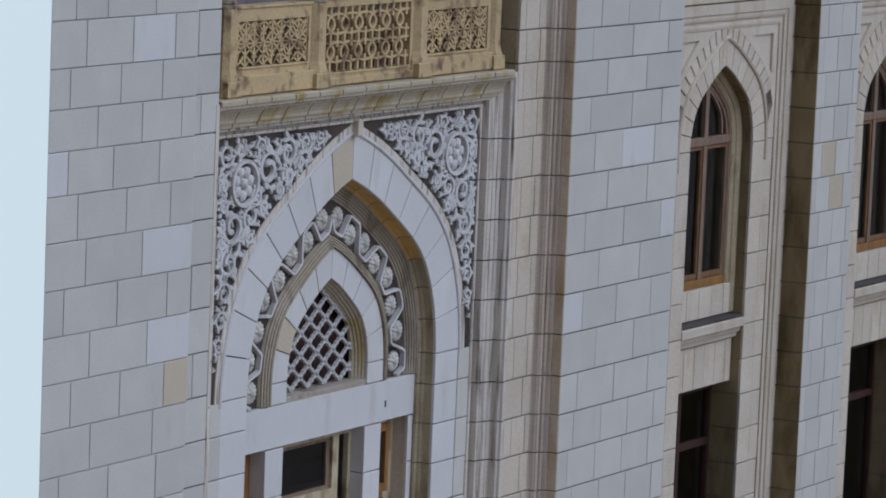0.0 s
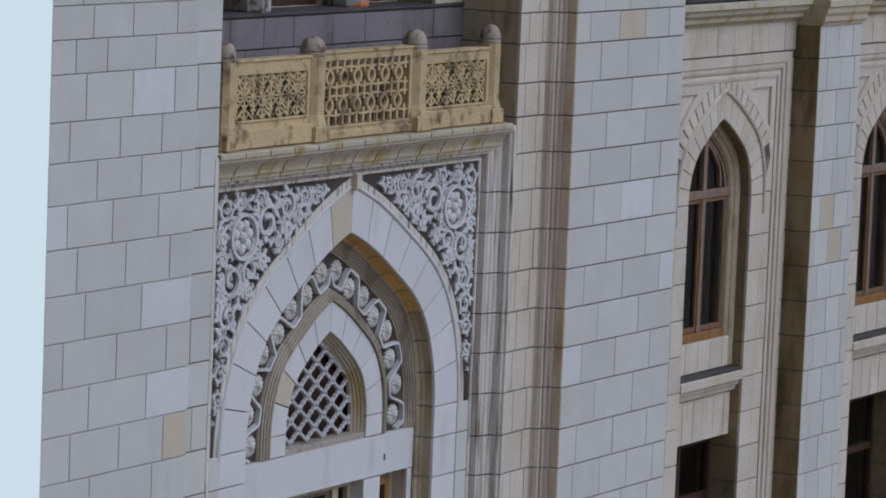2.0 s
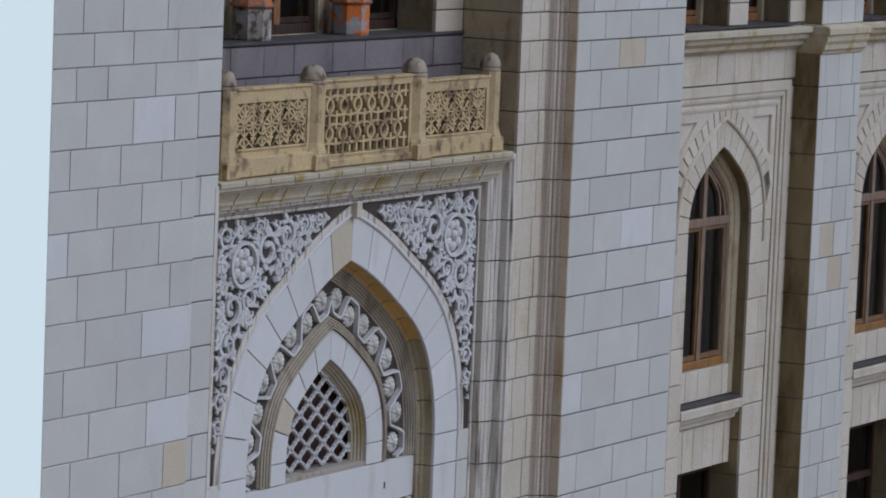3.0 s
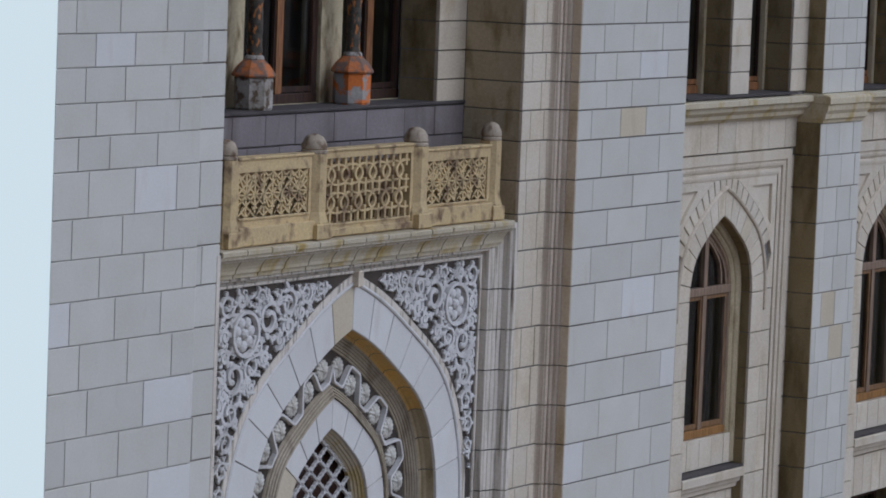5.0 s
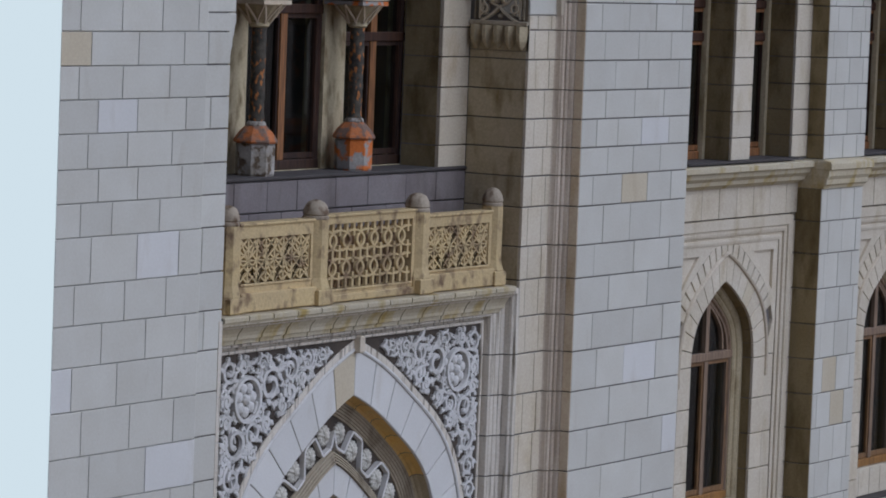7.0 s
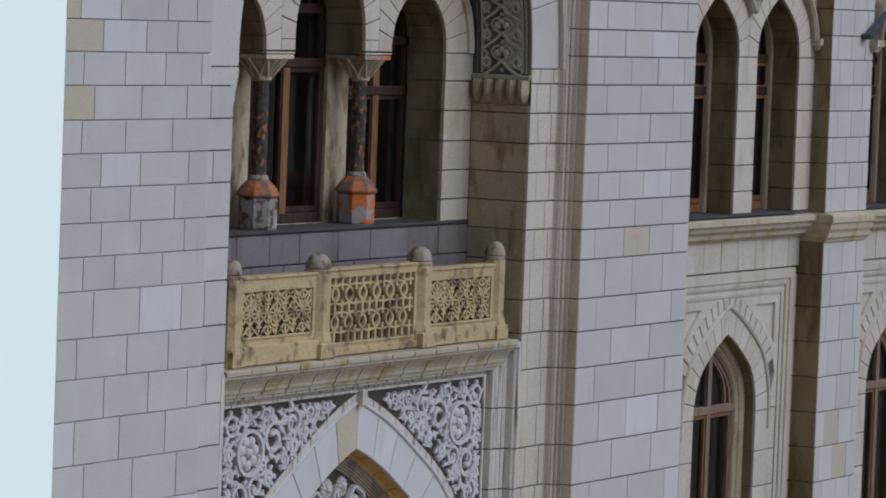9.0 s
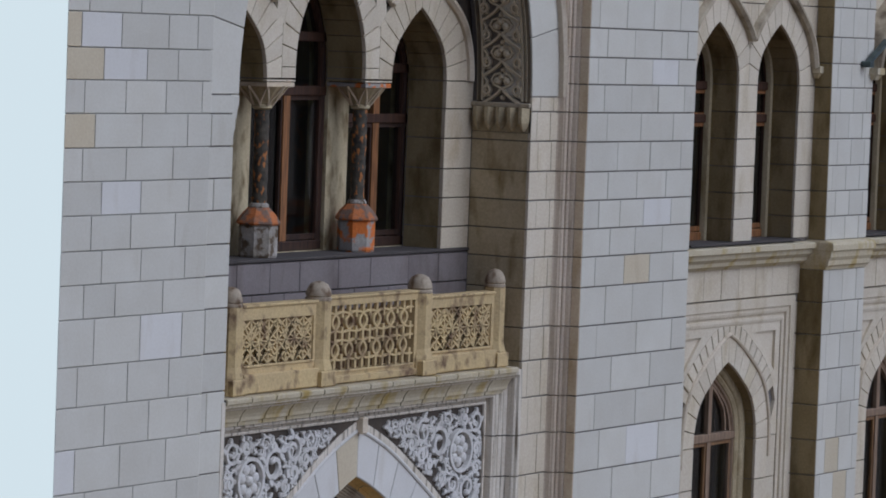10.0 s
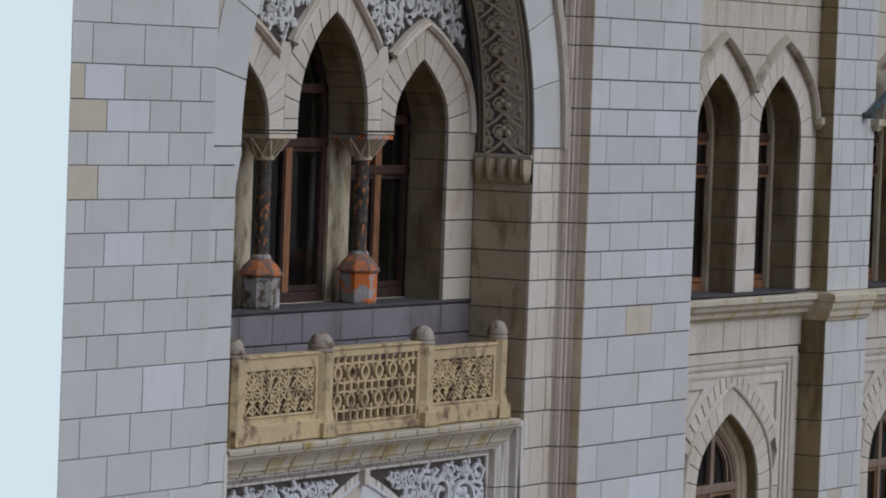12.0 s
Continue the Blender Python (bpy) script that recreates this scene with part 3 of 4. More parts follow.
def wood_window(name, xc, y, w, zs, R, c, zb, label, bars, transoms, wood=WOOD, group="", trim=None, tracery=False, sash=None):
    """Arched casement: frame, bars, transoms and panes. bars: offsets from the middle."""
    win = thing(name, (xc, y, zb), label, "window", group, "structure")
    f = sweep_arch([(0, y + 0.06), (0, y - 0.02), (-0.035, y - 0.03), (-0.05, y - 0.01), (-0.08, y - 0.01), (-0.085, y + 0.06)], xc, zs, R, c, zb)
    make("window_frame", f, wood, win)
    make("window_sill", Geo().box(xc - w, xc + w, y - 0.03, y + 0.05, zb, zb + 0.09, 0.01), (trim if tracery else sash) or trim or wood, win)
    top = zs + math.sqrt(R * R - c * c)
    cuts = sorted(transoms)
    for z in cuts:
        h = half_width(z, zs, R, c)
        make("transom", Geo().box(xc - h, xc + h, y - 0.035, y + 0.04, z - 0.045, z + 0.045, 0.01), wood, win)
    for o, r in bars:
        zt = top - 0.03
        while half_width(zt, zs, R, c) < abs(o) + 0.02:
            zt -= 0.02
        make("mullion", Geo().box(xc + o - r, xc + o + r, y - 0.027, y + 0.04, zb + 0.085, zt, 0.008), wood if tracery else trim or wood, win)
    xs = [-w] + [o for o, _ in bars] + [w]
    lv = [zb + 0.09] + cuts
    for i in range(len(lv)):
        if i < len(cuts):
            for a, b in zip(xs, xs[1:]):
                ra, rb = xc + a + 0.05, xc + b - 0.05
                za, zc = lv[i] + 0.03, cuts[i] - 0.06
                if zc < zs and rb - ra > 0.05:
                    make("sash", Geo().plate(rect(ra - 0.02, rb + 0.02, za - 0.02, zc + 0.02), [rect(ra + 0.022, rb - 0.022, za + 0.03, zc - 0.022)], y - 0.012, y + 0.02), sash or trim or wood, win)
    if tracery:
        for s in (-1, 1):
            make("tracery_bar", Geo().ribbon([(xc + s * (0.05 + 0.72 * x), cuts[-1] + 0.06 + 0.8 * z) for x, z in [limb(R - 0.12, c, i / 8) for i in range(9)]], 0.035, y + 0.03, 0.05), wood, win)
    make("pane", Geo().plate(arch_outline(xc, zs, R - 0.05, c, zb + 0.05), [], y + 0.015, y + 0.021), GLASS, win).visible_shadow = False
    return win


def wing_bay(xc, number, deep=0.0):
    half = 1.56
    yb, yu = 0.30, 0.20
    bay = wall("wall_%d" % number, "recessed limestone window bay with pointed arches", (xc, yb, 0))
    # lower storey
    w, zs, R, c = 0.71, 8.80, 0.86, 0.15
    low_hole = arch_outline(xc, zs, R + 0.012, c, 3.5)
    make("wall_core", Geo().plate(rect(xc - half, xc + half, 0, 10.6), [low_hole], yb + 0.04, yb + 0.5), MORTAR, bay)
    voussoirs(bay, xc, zs, R, R + 0.27, c, 8, yb, 0.03, IVORY, odd={(1, 4): BEIGE}, lining=0.35)
    lows = [z for z in WING_LEVELS if z < 8.7] + [8.8]
    for side in (1, -1):
        courses(bay, *sorted((xc + side * 0.71, xc + side * 0.98)), lows, yb, 0.9, 0.03, mat=IVORY, lining=0.35)
        courses(bay, *sorted((xc + side * 0.985, xc + side * 1.18)), [z for z in WING_LEVELS if z < 8.7] + [8.815], yb + 0.004, 0.9, 0.2, mat=IVORY)
        for i in range(9):
            a, b = 0.28 + 0.08 * i + 0.006, 0.28 + 0.08 * (i + 1) - 0.006
            ray = arch_side(xc, zs, R + 0.285, c, side, 2, a, b) + arch_side(xc, zs, R + 0.47, c, side, 2, a, b)[::-1]
            ray = [(max(x, xc + 0.004) if side > 0 else min(x, xc - 0.004), min(z, 10.02)) for x, z in ray]
            make("spandrel_stone", Geo().block([(min(xc + 1.17, max(xc - 1.17, x)), z) for x, z in ray], yb, 0.03), IVORY, bay)
        edge = [p for p in arch_side(xc, zs, R + 0.475, c, side, 12, 0.2)]
        sp = [(xc + side * 1.18, 8.82), (xc + side * 1.18, 10.03), (xc, 10.03)] + [(xc + side * min(1.17, side * (x - xc)), min(10.02, z)) for x, z in edge[::-1]] + [(xc + side * 0.985, 8.83)]
        make("spandrel", Geo().plate(sp, [[(xc + side * 0.62, 9.93), (xc + side * 1.08, 9.93), (xc + side * 1.08, 9.5)]], yb + 0.004, yb + 0.1), IVORY, bay)
        make("spandrel_inset", Geo().plate([(xc + side * 0.6, 9.94), (xc + side * 1.09, 9.94), (xc + side * 1.09, 9.48)], [], yb + 0.035, yb + 0.06), IVORY, bay)
    make("arch_bead", sweep_arch([(-0.005, yb + 0.01), (0.0, yb - 0.02), (0.02, yb - 0.03), (0.035, yb - 0.015), (0.04, yb + 0.02)], xc, zs, R + 0.27, c, 8.6), WEATHERED, bay)
    prof = [(0, yb + 0.03), (0, yb - 0.006), (0.03, yb - 0.012), (0.055, yb - 0.008), (0.062, yb + 0.008), (0.085, yb + 0.008), (0.09, yb - 0.016), (0.12, yb - 0.022), (0.148, yb - 0.016), (0.155, yb - 0.036), (0.26, yb - 0.036), (0.26, yb + 0.02)]
    make("frame_moulding", sweep_frame(prof, xc - 1.19, xc + 1.19, 10.03, 0.0), IVORY, bay, "stepped limestone frame moulding")
    courses(bay, xc - half, xc + half, [10.30, 10.66], yb - 0.02, 0.38, 0.15, mat=IVORY)
    for side in (1, -1):
        courses(bay, *sorted((xc + side * 1.45, xc + side * half)), WING_LEVELS, yb - 0.005, 0.9, 0.2, mat=IVORY)
    # sill block, apron and ledge under the lower window
    courses(bay, xc - 0.70, xc + 0.70, [6.985, 7.31], yb + 0.15, 0.30, 0.25, mat=IVORY)
    make("sill_slab", Geo().box(xc - 0.70, xc + 0.70, yb + 0.01, yb + 0.3, 6.955, 6.98, 0.005), SLATE, bay, "dark weathered ledge top")
    make("ledge", along_x([(yb + 0.3, 6.953), (yb + 0.0, 6.953), (yb - 0.01, 6.94), (yb - 0.01, 6.86), (yb + 0.03, 6.845), (yb + 0.04, 6.80), (yb + 0.07, 6.785), (yb + 0.08, 6.74), (yb + 0.12, 6.72), (yb + 0.3, 6.72)], xc - 0.70, xc + 0.70), IVORY, bay, "projecting stone ledge")
    courses(bay, xc - 0.70, xc + 0.70, [6.25, 6.715], yb + 0.13, 0.25, 0.2, mat=IVORY)
    # cornice between the storeys
    cor = [(yb + 0.3, 10.62), (0.22, 10.62), (0.20, 10.645), (0.16, 10.66), (0.15, 10.70), (0.10, 10.74), (0.09, 10.79), (0.05, 10.80), (0.05, 10.85), (0.08, 10.865), (yb + 0.5, 10.89)]
    make("storey_cornice", along_x([(y + 0.04, z) for y, z in cor], xc - half, xc + half), CORNICE, bay, "moulded string course")
    make("sill_slab", Geo().box(xc - 1.25, xc + 1.25, 0.14, 0.75, 10.885, 10.905), SLATE, bay, "dark weathered sill")
    # upper storey with paired windows
    uw, uz, ur, uc, o = 0.49, 12.52, 0.66, 0.17, 0.70
    holes = [arch_outline(xc + s * o, uz, ur + 0.012, uc, 10.9) for s in (-1, 1)]
    make("wall_core", Geo().plate(rect(xc - half, xc + half, 10.66, TOP), holes, yu + 0.02, yu + 0.5), MORTAR, bay)
    ups = [10.905] + [z for z in PIER_LEVELS if 11.0 < z < 12.4] + [12.52]
    for s in (-1, 1):
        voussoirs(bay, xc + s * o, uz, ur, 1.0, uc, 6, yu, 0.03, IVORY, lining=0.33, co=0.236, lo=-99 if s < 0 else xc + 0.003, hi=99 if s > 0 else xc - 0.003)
        hm = [(-0.0, yu + 0.01), (0.0, yu - 0.05 - deep), (0.03, yu - 0.08 - deep), (0.07, yu - 0.07 - deep), (0.085, yu - 0.03 - deep), (0.09, yu + 0.02)]
        make("hood_mould", sweep_arch(hm, xc + s * o, uz, 1.0, 0.236, 12.7, 14, 0.35 if s < 0 else 0.14, 0.35 if s > 0 else 0.14), DUSK, bay, "weathered hood moulding")
        courses(bay, *sorted((xc + s * (o + uw), xc + s * half)), ups, yu, 0.28, 0.03, mat=IVORY, lining=0.33)
    courses(bay, xc - o + uw, xc + o - uw, ups, yu, 0.28, 0.03, mat=IVORY, lining=0.33)
    above = [12.52] + [z for z in PIER_LEVELS if z > 12.6]
    c1, c2 = arch_cut(xc - o, uz, 1.01, 0.236, 0), arch_cut(xc + o, uz, 1.01, 0.236, 0)

    def both(a, b, za, zb):
        out = []
        for lo, hi, cc in ((a, min(b, xc), c1), (max(a, xc), b, c2)):
            if hi - lo > 0.02:
                out += cc(lo, hi, za, zb)
        return out
    courses(bay, xc - half, xc + half, above, yu + 0.003, 0.52, 0.15, cut=both, mat=DRAB)
    for s in ((-1, 1) if deep else (1,)):
        y1 = yu - 0.1 - deep
        make("corbel", Geo().rings([[(xc + s * (1.47 + e), y1 + e, z), (xc + s * (1.66 - e), y1 + e, z), (xc + s * (1.66 - e), yu, z), (xc + s * (1.47 + e), yu, z)] for e, z in ((0.05, 12.60), (0.02, 12.65), (0.0, 12.66), (0.0, 12.73))]), CORNICE, bay, "small stone corbel")
    make("jamb_moulding", sweep_arch([(0.02, yb + 0.13), (-0.04, yb + 0.13), (-0.07, yb + 0.15), (-0.08, yb + 0.17), (-0.1, yb + 0.165), (-0.125, yb + 0.185), (-0.13, yb + 0.2), (-0.15, yb + 0.2), (-0.15, yb + 0.28)], xc, zs, R, c, 7.0), SALLOW, bay, "rounded stone jamb moulding")
    wood_window("window_%d" % (number * 3), xc, yb + 0.215, w - 0.135, zs, R - 0.135, c, 7.31, "pointed wooden casement with weathered brown frame", [(0.0, 0.04)], [8.84], GREYWOOD, "lower wing windows", AMBER, True, UMBER)
    for s in (-1, 1):
        wood_window("window_%d" % (number * 3 + 1 + (s > 0)), xc + s * o, yu + 0.385, uw + 0.04, uz, ur + 0.04, uc, 10.9, "narrow pointed window with reddish-brown wooden frame", [(0.0, 0.035)], [12.16, 12.5], WOOD, "upper wing windows", AMBER2, sash=AMBER2)
        make("jamb_bead", sweep_arch([(0.0, yu + 0.31), (-0.02, yu + 0.305), (-0.035, yu + 0.32), (-0.04, yu + 0.36), (-0.04, yu + 0.4)], xc + s * o, uz, ur, uc, 10.9), SALLOW, bay)
    lw = thing("window_%d" % (number * 3 + 20), (xc, yb, 3.6), "dark rectangular window with brown wooden frame", "window", "", "structure")
    make("window_frame", Geo().plate(rect(xc - 0.74, xc + 0.74, 3.55, 6.24), [rect(xc - 0.66, xc - 0.03, 3.65, 5.55), rect(xc + 0.03, xc + 0.66, 3.65, 5.55), rect(xc - 0.66, xc - 0.03, 5.62, 6.15), rect(xc + 0.03, xc + 0.66, 5.62, 6.15)], yb + 0.34, yb + 0.42), WOOD, lw)
    make("pane", Geo().box(xc - 0.7, xc + 0.7, yb + 0.38, yb + 0.386, 3.6, 6.2), GLASS, lw).visible_shadow = False
    return bay


def wing_pier(x0, x1, number, marks=()):
    p = wall("wall_%d" % number, "projecting limestone pier between window bays", ((x0 + x1) / 2, 0, 0))
    core(p, (x0 + 0.012, x1 - 0.012, 0.012, 0.75, 0, TOP))
    courses(p, x0, x1, WING_LEVELS + [10.57], 0.0, 0.36, 0.34, marks=marks)
    # thin olive skins: the pier's shaded side is painted darker
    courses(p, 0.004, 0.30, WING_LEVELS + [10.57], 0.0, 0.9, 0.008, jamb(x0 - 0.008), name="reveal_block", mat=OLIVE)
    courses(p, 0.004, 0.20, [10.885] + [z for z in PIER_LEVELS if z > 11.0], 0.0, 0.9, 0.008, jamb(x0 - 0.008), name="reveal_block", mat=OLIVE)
    courses(p, x0 + 0.0, x1, [10.885] + [z for z in PIER_LEVELS if z > 11.0], 0.0, 0.34, 0.34)
    out = [(0.0, 10.57), (0.015, 10.57), (0.025, 10.60), (0.05, 10.62), (0.055, 10.67), (0.08, 10.71), (0.085, 10.77), (0.11, 10.78), (0.11, 10.84), (0.095, 10.86), (0.0, 10.885)]
    path = ((x0, 0.30, -0.2, 0), (x0, 0.0, -0.2, -1), (x1, 0.0, 0.2, -1), (x1, 0.30, 0.2, 0))
    make("storey_cornice", Geo().rings([[(x + kx * o, y + ky * o, z) for o, z in out] for x, y, kx, ky in path]), CORNICE, p, "moulded string course")
    return p


GREENGREY = plain("green-grey bar", (0.055, 0.075, 0.07), 0.5, (0.6, 1.4), 14)
PITCH = 4.14
wing_bay(6.36, 9)
wing_pier(7.92, 8.94, 10, [((8.45, 8.6), BEIGE), ((8.45, 8.2), BEIGE)])
wing_bay(6.36 + PITCH, 11, 0.2)
wing_pier(7.92 + PITCH, 8.94 + PITCH, 12)
# bar and foot added to draw a slanting green-grey streak
strut = thing("slant_bar", (8.8, -0.02, 12.75), "slanting green-grey bar added beside a corbel", "strut")
make("bar", Geo().rings([[(x, y + e, z + f) for e, f in ((-0.035, -0.02), (0.035, -0.02), (0.035, 0.02), (-0.035, 0.02))] for x, y, z in ((8.66, -0.06, 12.78), (9.02, -0.07, 12.98), (9.7, -0.07, 13.36))]), GREENGREY, strut)
make("foot_plate", Geo().box(8.62, 8.72, -0.11, 0.0, 12.735, 12.80, 0.008), GREENGREY, strut)
core(shell, (13.05, 16.0, 0.012, 0.75, 0, TOP))

# ---- loggia ----
log = wall("wall_13", "loggia rear wall with three pointed arches on columns", (XC, U, 9.9))
mz, mR, mc = 12.60, 1.09, 0.52
sz, sR, sc_ = 12.50, 0.71, 0.23
mw, sw, so = mR - mc, sR - sc_, 1.50
WB = 1.315                                # depth at which the loggia windows stand
hole = [(XC - so - sw, 10.93), (XC + so + sw, 10.93)]
hole += arch_side(XC + so, sz, sR + 0.01, sc_, 1, 10) + arch_side(XC + so, sz, sR + 0.01, sc_, -1, 10)[::-1][1:] + [(XC + so - sw, 12.48), (XC + mw, 12.48)]
hole += arch_side(XC, mz, mR + 0.01, mc, 1, 12) + arch_side(XC, mz, mR + 0.01, mc, -1, 12)[::-1][1:] + [(XC - mw, 12.48), (XC - so + sw, 12.48)]
hole += arch_side(XC - so, sz, sR + 0.01, sc_, 1, 10) + arch_side(XC - so, sz, sR + 0.01, sc_, -1, 10)[::-1][1:]
make("wall_core", Geo().plate(rect(-2.95, 2.03, 9.7, TOP), [hole], U + 0.05, WB), MORTAR, log)


def part_arch(xc, zs, Ri, Ro, c, n, lo, hi, co, mat=IVORY, name="voussoir"):
    for side in (1, -1):
        for i in range(n):
            a, b = i / n + 0.004, (i + 1) / n - 0.004
            poly = arch_side(xc, zs, Ri, c, side, 3, a, b) + arch_side(xc, zs, Ro, co, side, 3, a, b)[::-1]
            poly = [(min(hi, max(lo, x)), z) for x, z in poly]
            make(name, Geo().block(poly, U, 0.04), mat, log)
            # same stone further in, coloured darker for the shade of the arch
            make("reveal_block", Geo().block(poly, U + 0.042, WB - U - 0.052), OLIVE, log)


MIDL = 0.795
part_arch(XC, mz, mR, mR + 0.27, mc, 8, XC - MIDL + 0.001, XC + MIDL - 0.001, mc)
# darker stone here stands for the shade under the great arch
part_arch(XC + so, sz, sR, 0.97, sc_, 7, XC + MIDL + 0.001, XC + 2.46, 0.12, DRAB)
part_arch(XC - so, sz, sR, 0.97, sc_, 7, XC - 2.46, XC - MIDL - 0.001, 0.12)
for s in (-1, 1):
    courses(log, *sorted((XC + s * mw, XC + s * (so - sw))), [12.47, sz - 0.004], U, 0.22, 0.04, mat=IVORY, lining=WB - U - 0.055)
    spring = rect(*sorted((XC + s * mw, XC + s * (MIDL - 0.004))), sz + 0.006, mz)
    make("stone_block", Geo().block(spring, U, 0.04), IVORY, log)
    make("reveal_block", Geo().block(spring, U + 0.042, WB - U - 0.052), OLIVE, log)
    # jamb stones take the drab colour too, as shaded
    courses(log, *sorted((XC + s * (so + sw), XC + s * 2.47)), [10.93] + [z for z in PIER_LEVELS if 11.0 < z < 12.4] + [sz], U, 0.9, 0.04, mat=DRAB, lining=WB - U - 0.055)
    hm = [(0.0, U + 0.01), (0.0, U - 0.03), (0.025, U - 0.06), (0.05, U - 0.045), (0.055, U - 0.02), (0.085, U - 0.03), (0.09, U + 0.03)]
    make("hood_mould", sweep_arch(hm, XC + s * so, sz, 0.97, 0.12, sz, 14, 0.55 if s < 0 else 0.0, 0.55 if s > 0 else 0.0), WEATHERED, log, "stained hood moulding")
make("hood_mould", sweep_arch([(0.0, U + 0.01), (0.0, U - 0.03), (0.025, U - 0.06), (0.05, U - 0.045), (0.055, U - 0.02), (0.085, U - 0.03), (0.09, U + 0.03)], XC, mz, mR + 0.27, mc, mz, 14, 0.42, 0.42), WEATHERED, log, "stained hood moulding")
for s in (-1, 1):
    m = XC + s * MIDL
    make("stone_block", Geo().block([(m - 0.12, 12.98), (m + 0.12, 12.98), (m + 0.07, 13.27), (m - 0.07, 13.27)], U + 0.003, 0.042), IVORY, log)
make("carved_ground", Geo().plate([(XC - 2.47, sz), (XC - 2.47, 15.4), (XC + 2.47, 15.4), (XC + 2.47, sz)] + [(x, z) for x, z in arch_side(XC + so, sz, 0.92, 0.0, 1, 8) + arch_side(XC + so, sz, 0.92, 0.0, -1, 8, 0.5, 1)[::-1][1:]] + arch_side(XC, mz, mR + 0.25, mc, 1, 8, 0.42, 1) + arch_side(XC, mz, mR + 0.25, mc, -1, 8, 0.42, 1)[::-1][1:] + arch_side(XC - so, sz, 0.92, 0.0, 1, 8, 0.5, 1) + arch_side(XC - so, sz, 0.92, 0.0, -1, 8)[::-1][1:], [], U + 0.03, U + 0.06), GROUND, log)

# side reveal of the recess: its sallow colour holds stain and shade
for side, x0, fr in ((1, 1.99, jamb(1.99)), (-1, -2.92, lambda u, v, d: (-2.92 - d, u, v))):
    courses(wr if side > 0 else ws, S + 0.032, U, [z for z in PIER_LEVELS if 9.5 < z < 12.0] + [12.04], 0.0, 0.9, 0.014, fr, name="reveal_block", mat=SALLOW)

# glazed parapet below the sill, sill and loggia floor
par = wall("wall_14", "grey glazed tile parapet below the loggia sill", (XC, U, 9.85))
courses(par, -2.90, 1.985, [10.44, 10.625, 10.90], U - 0.006, 0.6, 0.03, mat=TILE, name="tile", gap=0.012, joints={0: [-2.2, -1.63, -1.12, -0.55, 0.02, 0.6, 1.2], 1: [-2.42, -1.87, -1.356, -0.883, -0.258, 0.28, 0.932, 1.463]})
make("lower_wall", Geo().box(-2.91, 1.985, U - 0.002, U + 0.04, 9.84, 10.435), STAIN_SHADE, par, "foot of the wall in brown plaster, darkened for the shade behind the rail")
make("sill_slab", Geo().box(-2.91, 1.985, U - 0.02, WB + 0.02, 10.905, 10.935, 0.006), SLATE, par, "dark grey sill slab")
lf = make("floor", Geo().box(-2.91, 1.985, 0.46, U + 0.03, 9.70, 9.84), STAIN_SHADE)
tagged(lf, "dark brown loggia floor slab, stain and shade in its colour", "floor", kind="structure")

# window wall and windows of the loggia
wwall = wall("wall_15", "stained cream plaster piers between loggia windows", (XC, WB, 10.9))
holes = [arch_outline(XC, mz, mR + 0.05, mc, 10.94)] + [arch_outline(XC + s * so, sz, sR + 0.05, sc_, 10.94) for s in (-1, 1)]
make("plaster_wall", Geo().plate(rect(-2.9, 2.0, 10.9, 14.5), holes, WB, WB + 0.22), PLASTER, wwall)
wood_window("window_40", XC, WB + 0.06, mw + 0.06, mz, mR + 0.06, mc, 10.94, "tall pointed window with worn reddish-brown frame", [(0.0, 0.05)], [12.38, 12.87], WOOD, "loggia windows", AMBER2, sash=BROWN)
for i, s in enumerate((-1, 1)):
    wood_window("window_%d" % (41 + i), XC + s * so, WB + 0.06, sw + 0.06, sz, sR + 0.06, sc_, 10.94, "pointed window with worn reddish-brown frame", [(0.0, 0.05)], [12.13, 12.60], WOOD, "loggia windows", AMBER2, sash=BROWN)

# ---- columns ----


